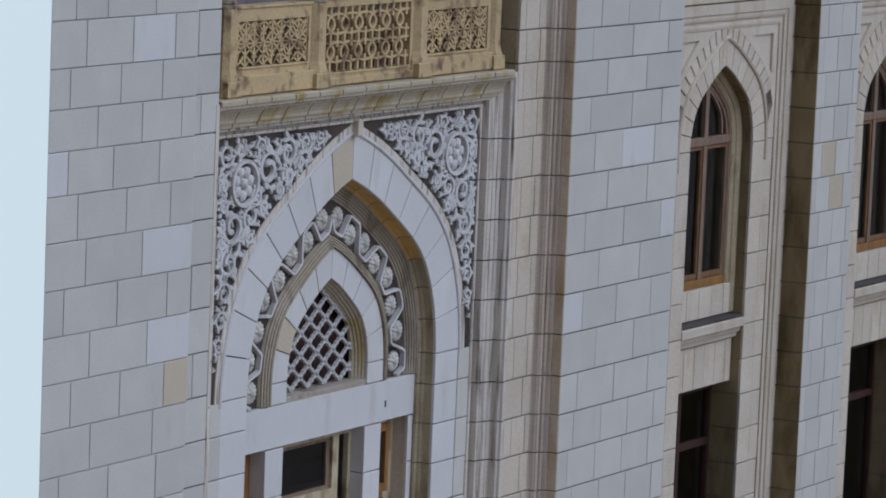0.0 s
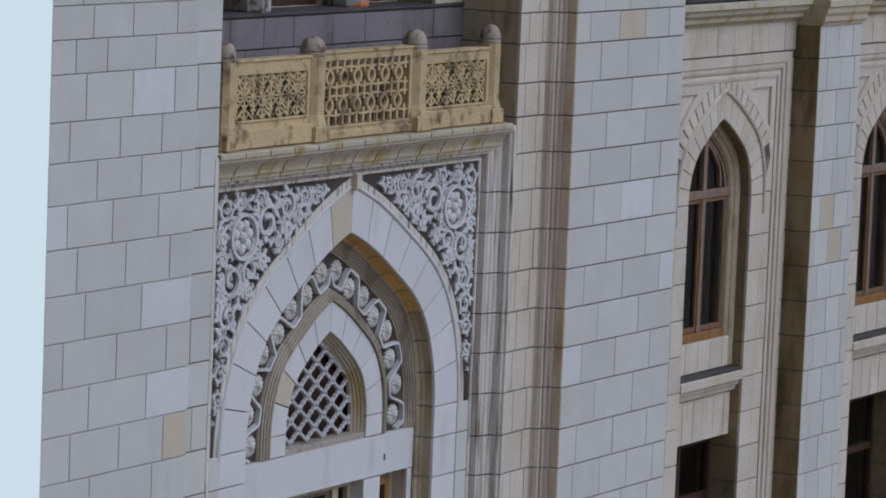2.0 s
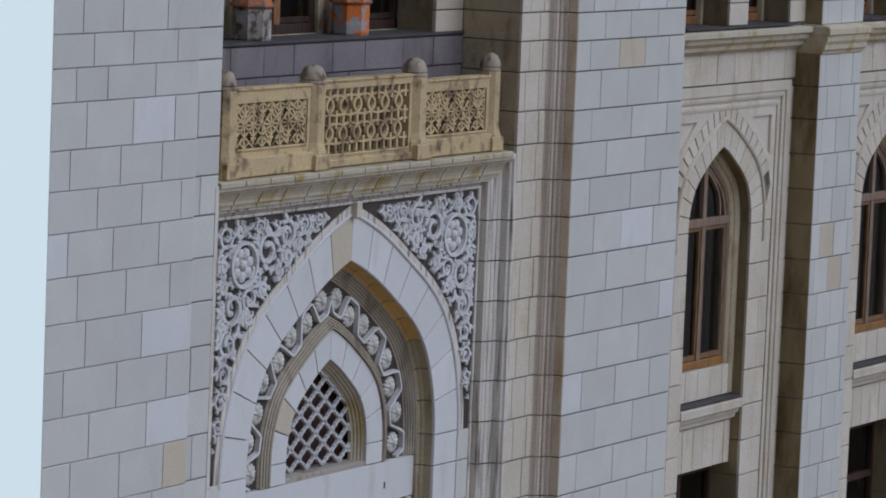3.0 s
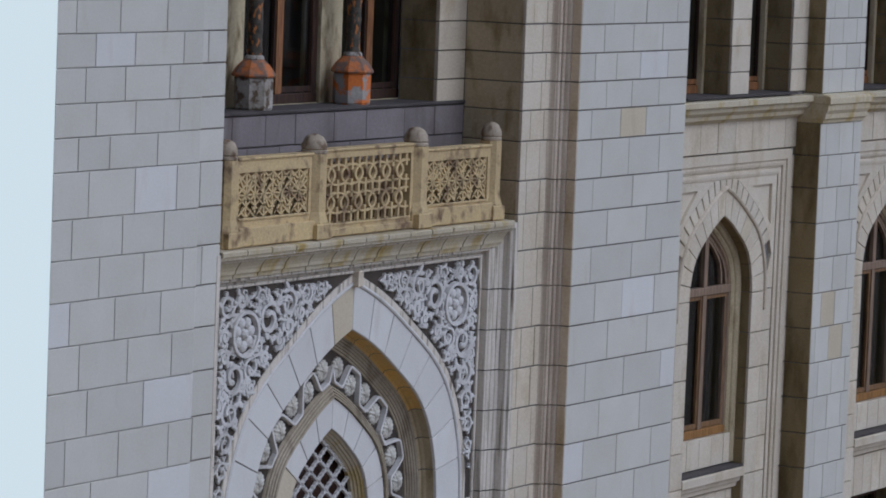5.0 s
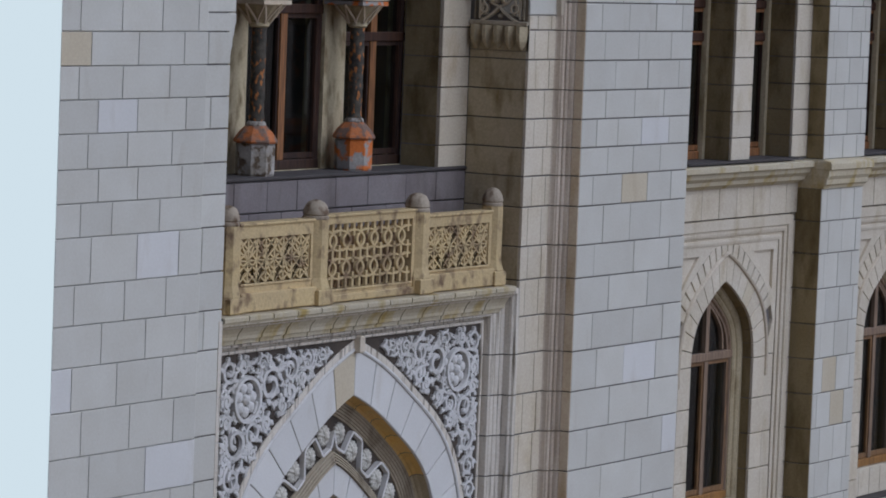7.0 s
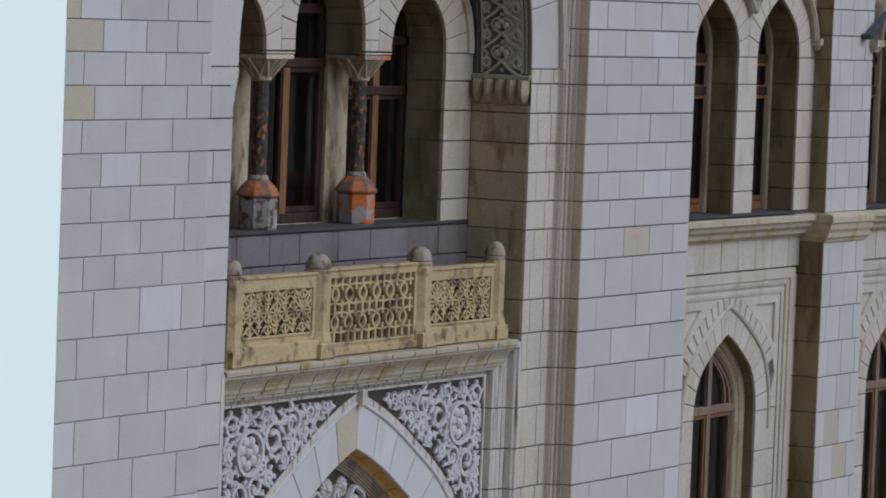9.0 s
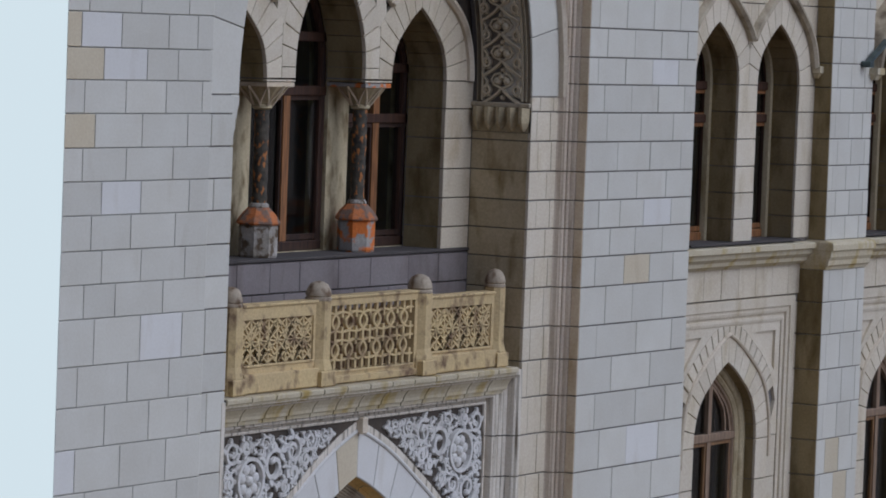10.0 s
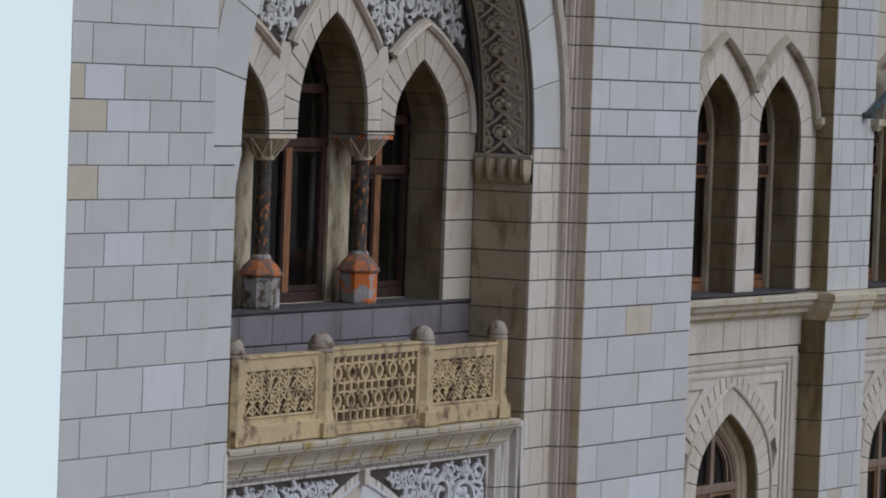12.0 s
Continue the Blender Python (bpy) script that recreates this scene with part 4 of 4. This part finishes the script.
def column(x, y, worn):
    z0 = 10.935
    col = thing("column", (x, y, z0), "blackened stone column with orange lichen on an octagonal pedestal", "column", "loggia columns")
    a = math.pi / 8

    def octa(r, z, n=8, tw=a):
        return [(x + r * math.cos(2 * math.pi * i / n + tw), y + r * math.sin(2 * math.pi * i / n + tw), z) for i in range(n)]
    make("pedestal", Geo().rings([octa(0.165, z0), octa(0.175, z0 + 0.02), octa(0.175, z0 + 0.27), octa(0.165, z0 + 0.285)]), RUST if worn else CHIPPED, col, "chipped octagonal pedestal")
    make("pedestal_cap", Geo().rings([octa(0.19, z0 + 0.285), octa(0.20, z0 + 0.30), octa(0.195, z0 + 0.315), octa(0.15, z0 + 0.38), octa(0.10, z0 + 0.43), octa(0.085, z0 + 0.44)]), ORANGE, col, "orange lichened sloping cap")
    make("base_ring", Geo().lathe([(0.08, z0 + 0.43), (0.09, z0 + 0.44), (0.086, z0 + 0.46), (0.07, z0 + 0.475)], x, y, 16), CHIPPED, col, "pale stone ring", True)
    prof = [(0.064 + 0.012 * noise.noise((x, y, 7 * k)) + 0.004 * (k % 2), z0 + 0.47 + k * 0.0427) for k in range(21)]
    make("shaft", Geo().lathe(prof, x, y, 18), SHAFT, col, "blackened pitted shaft", True)
    zc = z0 + 1.32
    make("neck_ring", Geo().lathe([(0.07, zc - 0.03), (0.09, zc - 0.015), (0.09, zc + 0.01), (0.075, zc + 0.02)], x, y, 16), PLASTER, col, "", True)
    sq = lambda r, z: [(x + r * c, y + r * s, z) for c, s in ((1, 0.42), (0.42, 1), (-0.42, 1), (-1, 0.42), (-1, -0.42), (-0.42, -1), (0.42, -1), (1, -0.42))]
    make("capital", Geo().rings([octa(0.075, zc), sq(0.09, zc + 0.04), sq(0.14, zc + 0.10), sq(0.19, zc + 0.16), sq(0.205, zc + 0.17)]), SALLOW, col, "flaring carved capital")
    ribs = Geo()
    for i in range(8):
        t = 2 * math.pi * i / 8 + a
        for k in (-1, 1):
            pts = [(x + r * math.cos(t + k * o), y + r * math.sin(t + k * o), z) for r, o, z in ((0.09, 0.0, zc), (0.125, 0.12, zc + 0.05), (0.175, 0.28, zc + 0.11), (0.225, 0.38, zc + 0.17))]
            ribs.rings([[(px + dx, py + dy, pz + dz) for dx, dy, dz in ((-0.009, 0, 0), (0.009, 0, 0), (0, 0.009, 0.012), (0, -0.009, 0.012))] for px, py, pz in pts])
    make("capital_ribs", ribs, WARM, col, "pale crossing ribs")
    make("abacus", Geo().box(x - 0.215, x + 0.215, U + 0.005, U + 0.42, zc + 0.17, zc + 0.213, 0.006), RUST if worn else WARM, col, "orange lichened slab" if worn else "cream stone slab")
    return col


column(XC - MIDL, 1.08, False)
column(XC + MIDL, 1.08, True)

# ---- cornice under the balcony ----
cor = thing("balcony_cornice", (XC, 0.3, 9.6), "ochre lichened cavetto cornice of jointed stones", "cornice")
prof = [(0.6, 9.60), (0.37, 9.60), (0.365, 9.635), (0.345, 9.64), (0.34, 9.67), (0.325, 9.70), (0.295, 9.74), (0.26, 9.77), (0.245, 9.785), (0.24, 9.805), (0.225, 9.81), (0.222, 9.845), (0.235, 9.855), (0.6, 9.865)]
make("cornice_core", along_x([(y + 0.016 if y < 0.55 else y, z - 0.006 if z > 9.8 else z) for y, z in prof], -2.91, 1.89), MORTAR, cor)
n = 13
for i in range(n):
    xa, xb = -2.915 + 4.81 * i / n, -2.915 + 4.81 * (i + 1) / n
    make("cornice_stone", along_x(prof, xa + 0.008, xb - 0.008), CORNICE, cor)

# ---- balcony railing ----
rail = thing("balcony_railing", (XC, 0.42, 9.86), "cream carved stone balustrade with pierced panels and domed posts", "railing")
RY = 0.40
PX = [-2.17, -0.836, 0.836, 2.17]


def post(x, big):
    y, z = RY, 9.862
    w = 0.105 if big else 0.09
    p = make("post", Geo().rings([[(x + sx * r, y + sy * r, zz) for sx, sy in ((1, 0.5), (0.5, 1), (-0.5, 1), (-1, 0.5), (-1, -0.5), (-0.5, -1), (0.5, -1), (1, -0.5))] for r, zz in ((w * 1.2, z), (w * 1.22, z + 0.02), (w * 1.22, z + 0.15), (w * 1.1, z + 0.19), (w * 0.98, z + 0.24), (w, z + 0.72), (w * 0.99, z + 0.74))]), CREAM, rail, "stained octagonal post")
    make("post_base", Geo().box(x - w * 1.12, x + w * 1.12, y - w * 1.3, y + w * 1.3, z, z + 0.14, 0.012), CREAM, p)
    make("post_cap", Geo().lathe([(w * 0.98, z + 0.735), (w * 1.1, z + 0.745), (w * 1.1, z + 0.765), (w * 0.98, z + 0.775), (w * 1.08, z + 0.785), (w * 1.08, z + 0.80), (w * 0.98, z + 0.84), (w * 0.72, z + 0.885), (w * 0.35, z + 0.905), (0.01, z + 0.91)], x, y, 18), DOME, p, "weathered rounded domed cap", True)


for i, px in enumerate(PX):
    post(XC + px, i in (1, 2))


LONG = 1.9           # tracery stretched sideways so its bars look even in the camera's view


def panel(x0, x1, star, zb, zt, top):
    y, f, b = RY, RY - 0.05, RY + 0.05
    xa, xb = x0 + 0.035, x1 - 0.05
    pn = make("panel_frame", Geo().plate(rect(x0, x1, 9.875, top - 0.01), [rect(xa, xb, zb, zt)], f, b), CREAM, rail, "cream stone panel with pierced tracery")
    make("coping", Geo().box(x0, x1, f - 0.015, b + 0.03, top - 0.025, top, 0.006), CREAM, pn)
    make("plinth", Geo().box(x0, x1, f - (0.045 if star else 0.02), f + 0.02, 9.868, 10.03 if star else 9.935, 0.01), CREAM, pn, "stained plinth")
    make("inner_sill", Geo().box(xa, xb, f - 0.012, f + 0.03, zb - 0.022, zb, 0.005), CREAM, pn)
    g = Geo()
    W, H = (xb - xa) / LONG, zt - zb
    ua, ub = xa / LONG, xb / LONG
    d0, h = RY - 0.01, 0.028

    def bars(pts, w):
        """The stretch of a line that lies inside the opening."""
        run = []
        for p in pts + [None]:
            if p and ua - 0.004 <= p[0] <= ub + 0.004 and zb - 0.004 <= p[1] <= zt + 0.004:
                run.append(p)
                continue
            if len(run) > 1:
                g.ribbon(run, w, d0 + 0.001 * (len(g.f) % 5), h)
            run = []
    seg = lambda p, q, n=12: [(p[0] + (q[0] - p[0]) * i / n, p[1] + (q[1] - p[1]) * i / n) for i in range(n + 1)]
    if star:
        cw, ch = W / 4, H / 2
        for i in range(-1, 6):
            for j in range(3):
                cx, cz = ua + cw * (i + (0.5 if j == 1 else 0.0)), zb + ch * j
                for k in (-1.0, -0.5, 0.0, 0.5, 1.0):
                    for up in (1, -1):
                        bars(seg((cx, cz), (cx + cw * k, cz + up * ch), 20), 0.016)
        bars(seg((ua, zb + ch), (ub, zb + ch)), 0.016)
    else:
        node, step = -0.854 / LONG, 0.225 / LONG
        for cz in (zb + H * 0.30, zb + H * 0.735):
            for i in range(-3, 7):
                cx = node + step * (i + 0.5)
                bars([(cx + step * 0.75 * math.cos(q * math.pi / 20), cz + 0.088 * math.sin(q * math.pi / 20)) for q in range(41)], 0.022)
        for i in range(-5, 14):
            u = node + step * i / 2
            bars(seg((u, zb), (u, zb + H * (0.24 if i % 2 else 0.16))), 0.022)
            bars(seg((u, zb + H * (0.80 if i % 2 else 0.88)), (u, zt)), 0.022)
            bars(seg((u, zb + H * (0.38 if i % 2 else 0.44)), (u, zb + H * (0.66 if i % 2 else 0.60))), 0.022)
    g.v = [(x * LONG, y2, z) for x, y2, z in g.v]
    make("tracery", g, CREAM, pn, "pierced geometric stone tracery")


panel(XC + PX[0] + 0.09, XC + PX[1] - 0.09, True, 10.105, 10.485, 10.615)
panel(XC + PX[1] + 0.10, XC + PX[2] - 0.10, False, 9.985, 10.55, 10.635)
panel(XC + PX[2] + 0.09, XC + PX[3] - 0.08, True, 10.065, 10.455, 10.57)

# ---- carved scrolls ----


def spiral(u, v, r, turns, a0, sgn, n=22):
    return [(u + r * (1 - 0.86 * i / n) * math.cos(a0 + sgn * turns * 2 * math.pi * i / n), v + r * (1 - 0.86 * i / n) * math.sin(a0 + sgn * turns * 2 * math.pi * i / n)) for i in range(n + 1)]


def carve(inside, box, seed, d0, h, sizes, fr=FRONT, width=0.056, taken=()):
    """Fills a field with scrolls, leaves and stems: one piece for each scroll."""
    rg = random.Random(seed)
    out = []
    put = list(taken)
    for r in sizes:
        for _ in range(420):
            u, v = rg.uniform(box[0], box[1]), rg.uniform(box[2], box[3])
            if all(inside(u + r * math.cos(k), v + r * math.sin(k)) for k in (0, 1.05, 2.1, 3.14, 4.2, 5.25)) and all(math.hypot(u - p, v - q) > (r + s) * 0.88 for p, q, s in put):
                put.append((u, v, r))
                g = Geo()
                out.append(g)
                near = sorted((math.hypot(u - p, v - q), p, q, s) for p, q, s in put[:-1])[:1]
                for dist, p, q, s in near:
                    if dist < (r + s) * 1.9:
                        g.ribbon([(u, v), ((u + p) / 2 + (q - v) * 0.18, (v + q) / 2 + (u - p) * 0.18), (p, q)], 0.024, d0, h * 0.9)
                a0, sg = rg.uniform(0, 6.28), rg.choice((-1, 1))
                if r > 0.06:
                    g.ribbon(spiral(u, v, r * 0.92, 1.35, a0, sg), min(width, r * 0.56), d0, h)
                    g.boss(u, v, r * 0.2, d0, h)
                    for k in range(5):
                        t = a0 + k * 1.257 + 0.3
                        flat_leaf(g, u + r * 0.75 * math.cos(t), v + r * 0.75 * math.sin(t), t + sg * 0.9, r * 0.7, r * 0.3, d0, h)
                else:
                    for k in range(3):
                        flat_leaf(g, u, v, a0 + (k - 1) * 2.1, r * 1.35, r * 0.5, d0, h)
    return out


def flat_leaf(g, u, v, ang, ln, wd, d0, h):
    """A lobed leaf cut as a flat slab with crisp edges."""
    c, s = math.cos(ang), math.sin(ang)
    half = ((0.0, 0.18), (0.18, 0.75), (0.34, 1.0), (0.40, 0.55), (0.58, 0.95), (0.68, 0.5), (0.84, 0.55))
    line = [(a, b) for a, b in half] + [(1.0, 0.0)] + [(a, -b) for a, b in half[::-1]]
    g.leaves.append(Geo().block([(u + c * a * ln - s * b * wd, v + s * a * ln + c * b * wd) for a, b in line], d0 - h, h, bev=0.005))


def scroll_piece(u, v, r, a0, sg, d0, h):
    g = Geo()
    ring = [(u + r * k * math.cos(a0 + sg * t), v + r * k * math.sin(a0 + sg * t)) for k, t in [(1.15 - 0.8 * (i / 24) ** 1.3, 7.4 * i / 24) for i in range(25)]]
    g.ribbon(ring, r * 0.42, d0, h)
    g.boss(*ring[-1], r * 0.26, d0, h * 1.2)
    for i, k in ((3, 1.0), (7, 0.9), (11, 0.8), (15, 0.6)):
        (p, q), t = ring[i], a0 + sg * 7.4 * i / 24
        flat_leaf(g, p, q, t + sg * 0.6, r * 0.85 * k, r * 0.32, d0, h)
    (p, q) = ring[0]
    for k in (-0.5, 0.5):
        flat_leaf(g, p, q, a0 - sg * (1.3 + k), r * 1.0, r * 0.27, d0, h)
    return g


def put_scroll(g, parent, flip=False, stone_of=CARVED):
    """One scroll and, under it, its leaves."""
    lot = ([g] if g.f else []) + g.leaves
    if flip:
        for q in lot:
            q.v = [(2 * XC - x, y, z) for x, y, z in q.v]
    ob = None
    for i, q in enumerate(lot):
        if i:
            make("leaf", q, stone_of, ob)
        else:
            ob = make("scroll", q, stone_of, parent)


def rosette(u, v, r, d0, parent):
    ring = [(u + r * math.cos(2 * math.pi * i / 20), v + r * math.sin(2 * math.pi * i / 20)) for i in range(21)]
    ob = make("rosette", Geo().ribbon(ring, 0.04, d0, 0.045), CARVED, parent, "round rosette with petals in a ring")
    for k in range(7):
        t = 2 * math.pi * k / 7 + 0.2
        make("petal", Geo().boss(u + r * 0.55 * math.cos(t), v + r * 0.55 * math.sin(t), r * 0.29, d0, 0.035), CARVED, ob)
    make("heart", Geo().boss(u, v, r * 0.27, d0, 0.05), CARVED, ob)


def in_spandrel(u, v):
    a = abs(u - XC)
    return a < 2.12 and 7.3 < v < 9.47 and a > 0.12 and a > half_width(v, Z0, rin + 0.50, C0) + 0.0


SCROLLS = [(1.36, 9.20, 0.125), (2.0, 9.36, 0.085), (1.88, 8.74, 0.125), (1.07, 9.32, 0.10), (1.50, 9.40, 0.06), (1.62, 8.80, 0.09), (1.93, 8.44, 0.105), (0.80, 9.38, 0.075), (1.55, 8.98, 0.07), (1.98, 8.18, 0.085), (2.02, 7.95, 0.07), (2.04, 7.75, 0.055), (0.58, 9.41, 0.05)]
for side in (1, -1):
    sp = thing("carved_spandrel", (XC + side * 1.7, A, 8.5), "pale stone scrollwork spandrel with round rosette over dark ground", "carving", "portal spandrels")
    d0 = A + 0.004
    rosette(XC + side * 1.73, 9.10, 0.19, d0, sp)
    pieces = []
    got = []
    for u, v, r in SCROLLS:
        if in_spandrel(XC + u, v):
            pieces.append(scroll_piece(XC + u, v, r, 2.2 + 1.9 * len(got), 1 if len(got) % 2 else -1, d0, 0.03))
            got.append((XC + u, v, r * 1.25))
    pieces += carve(in_spandrel, (XC + 0.2, XC + 2.15, 7.25, 9.48), 11, d0, 0.028, (0.10, 0.085, 0.07, 0.058, 0.048, 0.04, 0.033, 0.027, 0.022), taken=[(XC + 1.73, 9.10, 0.22)] + got)
    for g in pieces:
        put_scroll(g, sp, side < 0)


def in_field(u, v):
    a = abs(u - XC)
    if v > 14.4 or a > 2.38 or v < 12.7:
        return False
    return a > half_width(v, mz, mR + 0.38, mc) and abs(a - so) > half_width(v, sz, 1.05, 0.0) and math.hypot(u - (XC - math.copysign(UCC, u - XC)), v - UZ) < UR - 0.08


fld = thing("carved_field", (XC, U, 12.7), "pale stone scrollwork above the loggia arches", "carving")
for side in (1, -1):
    box = sorted((XC, XC + side * 2.4))
    for g in carve(in_field, (*box, 12.7, 14.4), 5 + side, U + 0.03, 0.03, (0.17, 0.14, 0.105, 0.09, 0.07, 0.055, 0.04)):
        put_scroll(g, fld, stone_of=LIME)

# floral band round the tympanum
band = thing("floral_band", (XC, T, 7.06), "carved vine and flower band on shade-dark ground", "carving")


def on_band(side, r, s):
    """A place on the band: radius r, distance s up from the springing."""
    if s < 0:
        return (XC + side * (-C0 + r), Z0 + s)
    x, z = limb(r, C0, min(1.0, s / top_s))
    return (XC + side * x, Z0 + z)


top_s = 1.36 * math.acos(C0 / 1.36)
vine = Geo()
step = (top_s + 0.18) / 8
for side in (1, -1):
    pts = []
    for i in range(8 * 12 + 1):
        s = -0.18 + (top_s + 0.18) * i / 96
        ph = math.pi * (s + 0.18) / step
        pts.append(on_band(side, 1.41 + 0.12 * max(-1, min(1, 1.7 * math.sin(ph))), s))
    vine.ribbon(pts, 0.03, T + 0.04, 0.05)
    for k in range(8):
        s = -0.18 + step * (k + 0.5)
        r = 1.41 - 0.03 * (1 if k % 2 == 0 else -1)
        u, v = on_band(side, r, s)
        flowers = Geo()
        rim = []
        for q in range(28):
            t, k = q * math.pi / 14, 1.0 if q % 2 else 0.84
            rim.append((u + 0.1 * k * math.cos(t), v + 0.1 * k * math.sin(t)))
        flowers.block(rim, T + 0.012, 0.03, bev=0.012)
        for q in range(7):
            flowers.leaf(u, v, q * 0.898 + 0.3, 0.075, 0.026, T + 0.013, 0.018)
        flowers.boss(u, v, 0.04, T + 0.013, 0.035, n=10)
        make("flower", flowers, LIME, band)
make("vine", vine, CARVED, band, "pale winding vine")

# pierced stone grille of the inner arch
grl = thing("stone_grille", (XC, T + 0.1, 7.1), "pierced pale stone lattice with ogee openings", "grille")
g = Geo()
for j in range(0, 13):
    for i in range(-4, 5):
        cx, cz = XC + 0.264 * (i + (0.5 if j % 2 else 0.0)), 7.115 + 0.0985 * j
        run = []
        for k in range(33):
            t = 2 * math.pi * k / 32
            w = 0.80 + 0.20 * math.cos(4 * t)
            u, v = cx + 0.136 * w * math.cos(t), cz + 0.101 * w * math.sin(t)
            if v > 7.08 and abs(u - XC) < half_width(v, Z0, 0.60 + C0, C0):
                run.append((u, v))
            else:
                if len(run) > 2:
                    g.ribbon(run, 0.0165, T + 0.13, 0.03)
                run = []
        if len(run) > 2:
            g.ribbon(run, 0.0165, T + 0.13, 0.03)
# panel added to give the openings their brown tone
make("backing", Geo().box(XC - 0.66, XC + 0.66, T + 0.2, T + 0.22, 7.06, 8.5), WOOD, grl, "brown panel added behind the lattice")
make("lattice", g, CARVED, grl, "pale stone lattice bars")

# carved soffit band and pendants at the springing of the great arch


def soffit(u, v, d):
    if v < 0:
        return (XC - UCC + UR + d, u, UZ + v)
    t = v / UR
    return (XC - UCC + (UR + d) * math.cos(t), u, UZ + (UR + d) * math.sin(t))


sb = thing("soffit_band", (1.99, 0.57, 12.3), "grey-brown carved flower band inside the great arch", "carving")
g = Geo()
vs = [-0.07 + 0.1 * i for i in range(34)]
g.rings([[soffit(u, v, d) for u, d in ((S + 0.02, -0.004), (S + 0.06, -0.02), (S + 0.085, -0.005), (S + 0.09, 0.012), (U - 0.09, 0.012), (U - 0.085, -0.01), (U - 0.06, -0.025), (U - 0.045, 0.02), (U, 0.02), (U, 0.06), (S + 0.02, 0.06))] for v in vs])
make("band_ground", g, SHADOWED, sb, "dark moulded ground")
g = Geo()
um = (S + U) / 2
D0 = 0.012
for k in range(13):
    v = -0.05 + 0.26 * k
    for s in (-1, 1):
        g.ribbon([(um + s * 0.2, v - 0.03), (um + s * 0.1, v + 0.03), (um + s * 0.04, v + 0.075), (um, v + 0.12)], 0.03, D0, 0.045, soffit)
        g.ribbon([(um + s * 0.01, v + 0.12), (um + s * 0.085, v + 0.15), (um + s * 0.115, v + 0.195), (um + s * 0.08, v + 0.245), (um + s * 0.02, v + 0.26)], 0.024, D0, 0.04, soffit)
        g.ribbon([(um + s * 0.165 + 0.036 * math.cos(t), v + 0.1 + 0.04 * math.sin(t)) for t in [w * math.pi / 6 for w in range(13)]], 0.026, D0, 0.045, soffit)
        g.ribbon([(um + s * 0.13, v + 0.05), (um + s * 0.19, v + 0.03), (um + s * 0.165, v + 0.18), (um + s * 0.195, v + 0.215)], 0.022, D0, 0.035, soffit)
        g.boss(um + s * 0.165, v + 0.1, 0.016, D0, 0.04, soffit)
        g.boss(um + s * 0.05, v + 0.185, 0.045, D0, 0.06, soffit)
        g.leaf(um + s * 0.02, v + 0.2, math.pi / 2 - s * 0.5, 0.06, 0.022, D0, 0.05, soffit)
    g.boss(um, v + 0.225, 0.034, D0, 0.055, soffit)
    g.boss(um, v + 0.03, 0.026, D0, 0.04, soffit)
for u in (S + 0.06, S + 0.1, U - 0.105, U - 0.06):
    g.ribbon([(u, -0.05 + 0.1 * i) for i in range(33)], 0.03, D0, 0.03, soffit)
make("flower_relief", g, BEIGE, sb, "repeating carved flowers and straps")
make("ledge", Geo().box(1.955, 2.01, S + 0.01, U, 12.27, 12.315, 0.008), DUSK, sb)
pend = [(0.056, 12.27), (0.056, 12.18), (0.05, 12.13), (0.03, 12.08), (0.008, 12.05)]
for i in range(5):
    y = S + 0.075 + 0.123 * i
    make("pendant", Geo().rings([[(1.985 - w * 1.5, y - w * 0.35, z), (1.985 - w * 1.5, y + w * 0.35, z), (1.985, y + w, z), (1.999, y + w, z), (1.999, y - w, z), (1.985, y - w, z)] for w, z in pend]), SALLOW, sb, "tapered stone pendant")
make("stone_course", Geo().box(1.99, 2.0, S + 0.005, U, 12.04, 12.29), SALLOW, sb)

# ---- windows below the lintel ----
lw = thing("window_50", (XC, 0.86, 4.6), "rectangular windows with worn beige and amber frames below the lintel", "window", "", "structure")
make("window_frame", Geo().plate(rect(XC - 0.67, XC + 0.67, 4.6, 6.67), [rect(XC - 0.6, XC + 0.36, 6.12, 6.6), rect(XC - 0.6, XC + 0.36, 4.7, 6.02), rect(XC + 0.46, XC + 0.62, 4.7, 6.6)], 0.80, 0.86), PLASTER, lw, "worn beige frame")
make("sash", Geo().plate(rect(XC - 0.6, XC + 0.36, 6.1, 6.6), [rect(XC - 0.55, XC + 0.3, 6.15, 6.56)], 0.83, 0.87), GREYWOOD, lw)
make("sash", Geo().plate(rect(XC - 0.6, XC + 0.36, 4.7, 6.02), [rect(XC - 0.53, XC + 0.29, 4.8, 5.94)], 0.83, 0.87), AMBER, lw, "amber varnished sash")
for s in (-1, 1):
    a, b = sorted((XC + s * 0.95, XC + s * 1.42))
    make("side_frame", Geo().plate(rect(a, b, 4.6, 6.67), [rect(a + 0.08, b - 0.14, 6.0, 6.55), rect(a + 0.08, b - 0.14, 4.7, 5.9)], 0.82, 0.88), AMBER if s < 0 else PLASTER, lw, "worn side frame")
    make("side_sash", Geo().plate(rect(a + 0.02, b - 0.12, 5.96, 6.6), [rect(a + 0.07, b - 0.18, 6.04, 6.53)], 0.785, 0.825), AMBER, lw, "amber varnished sash")
make("pane", Geo().box(XC - 1.38, XC + 1.38, 0.85, 0.856, 4.6, 6.66), GLASS, lw).visible_shadow = False
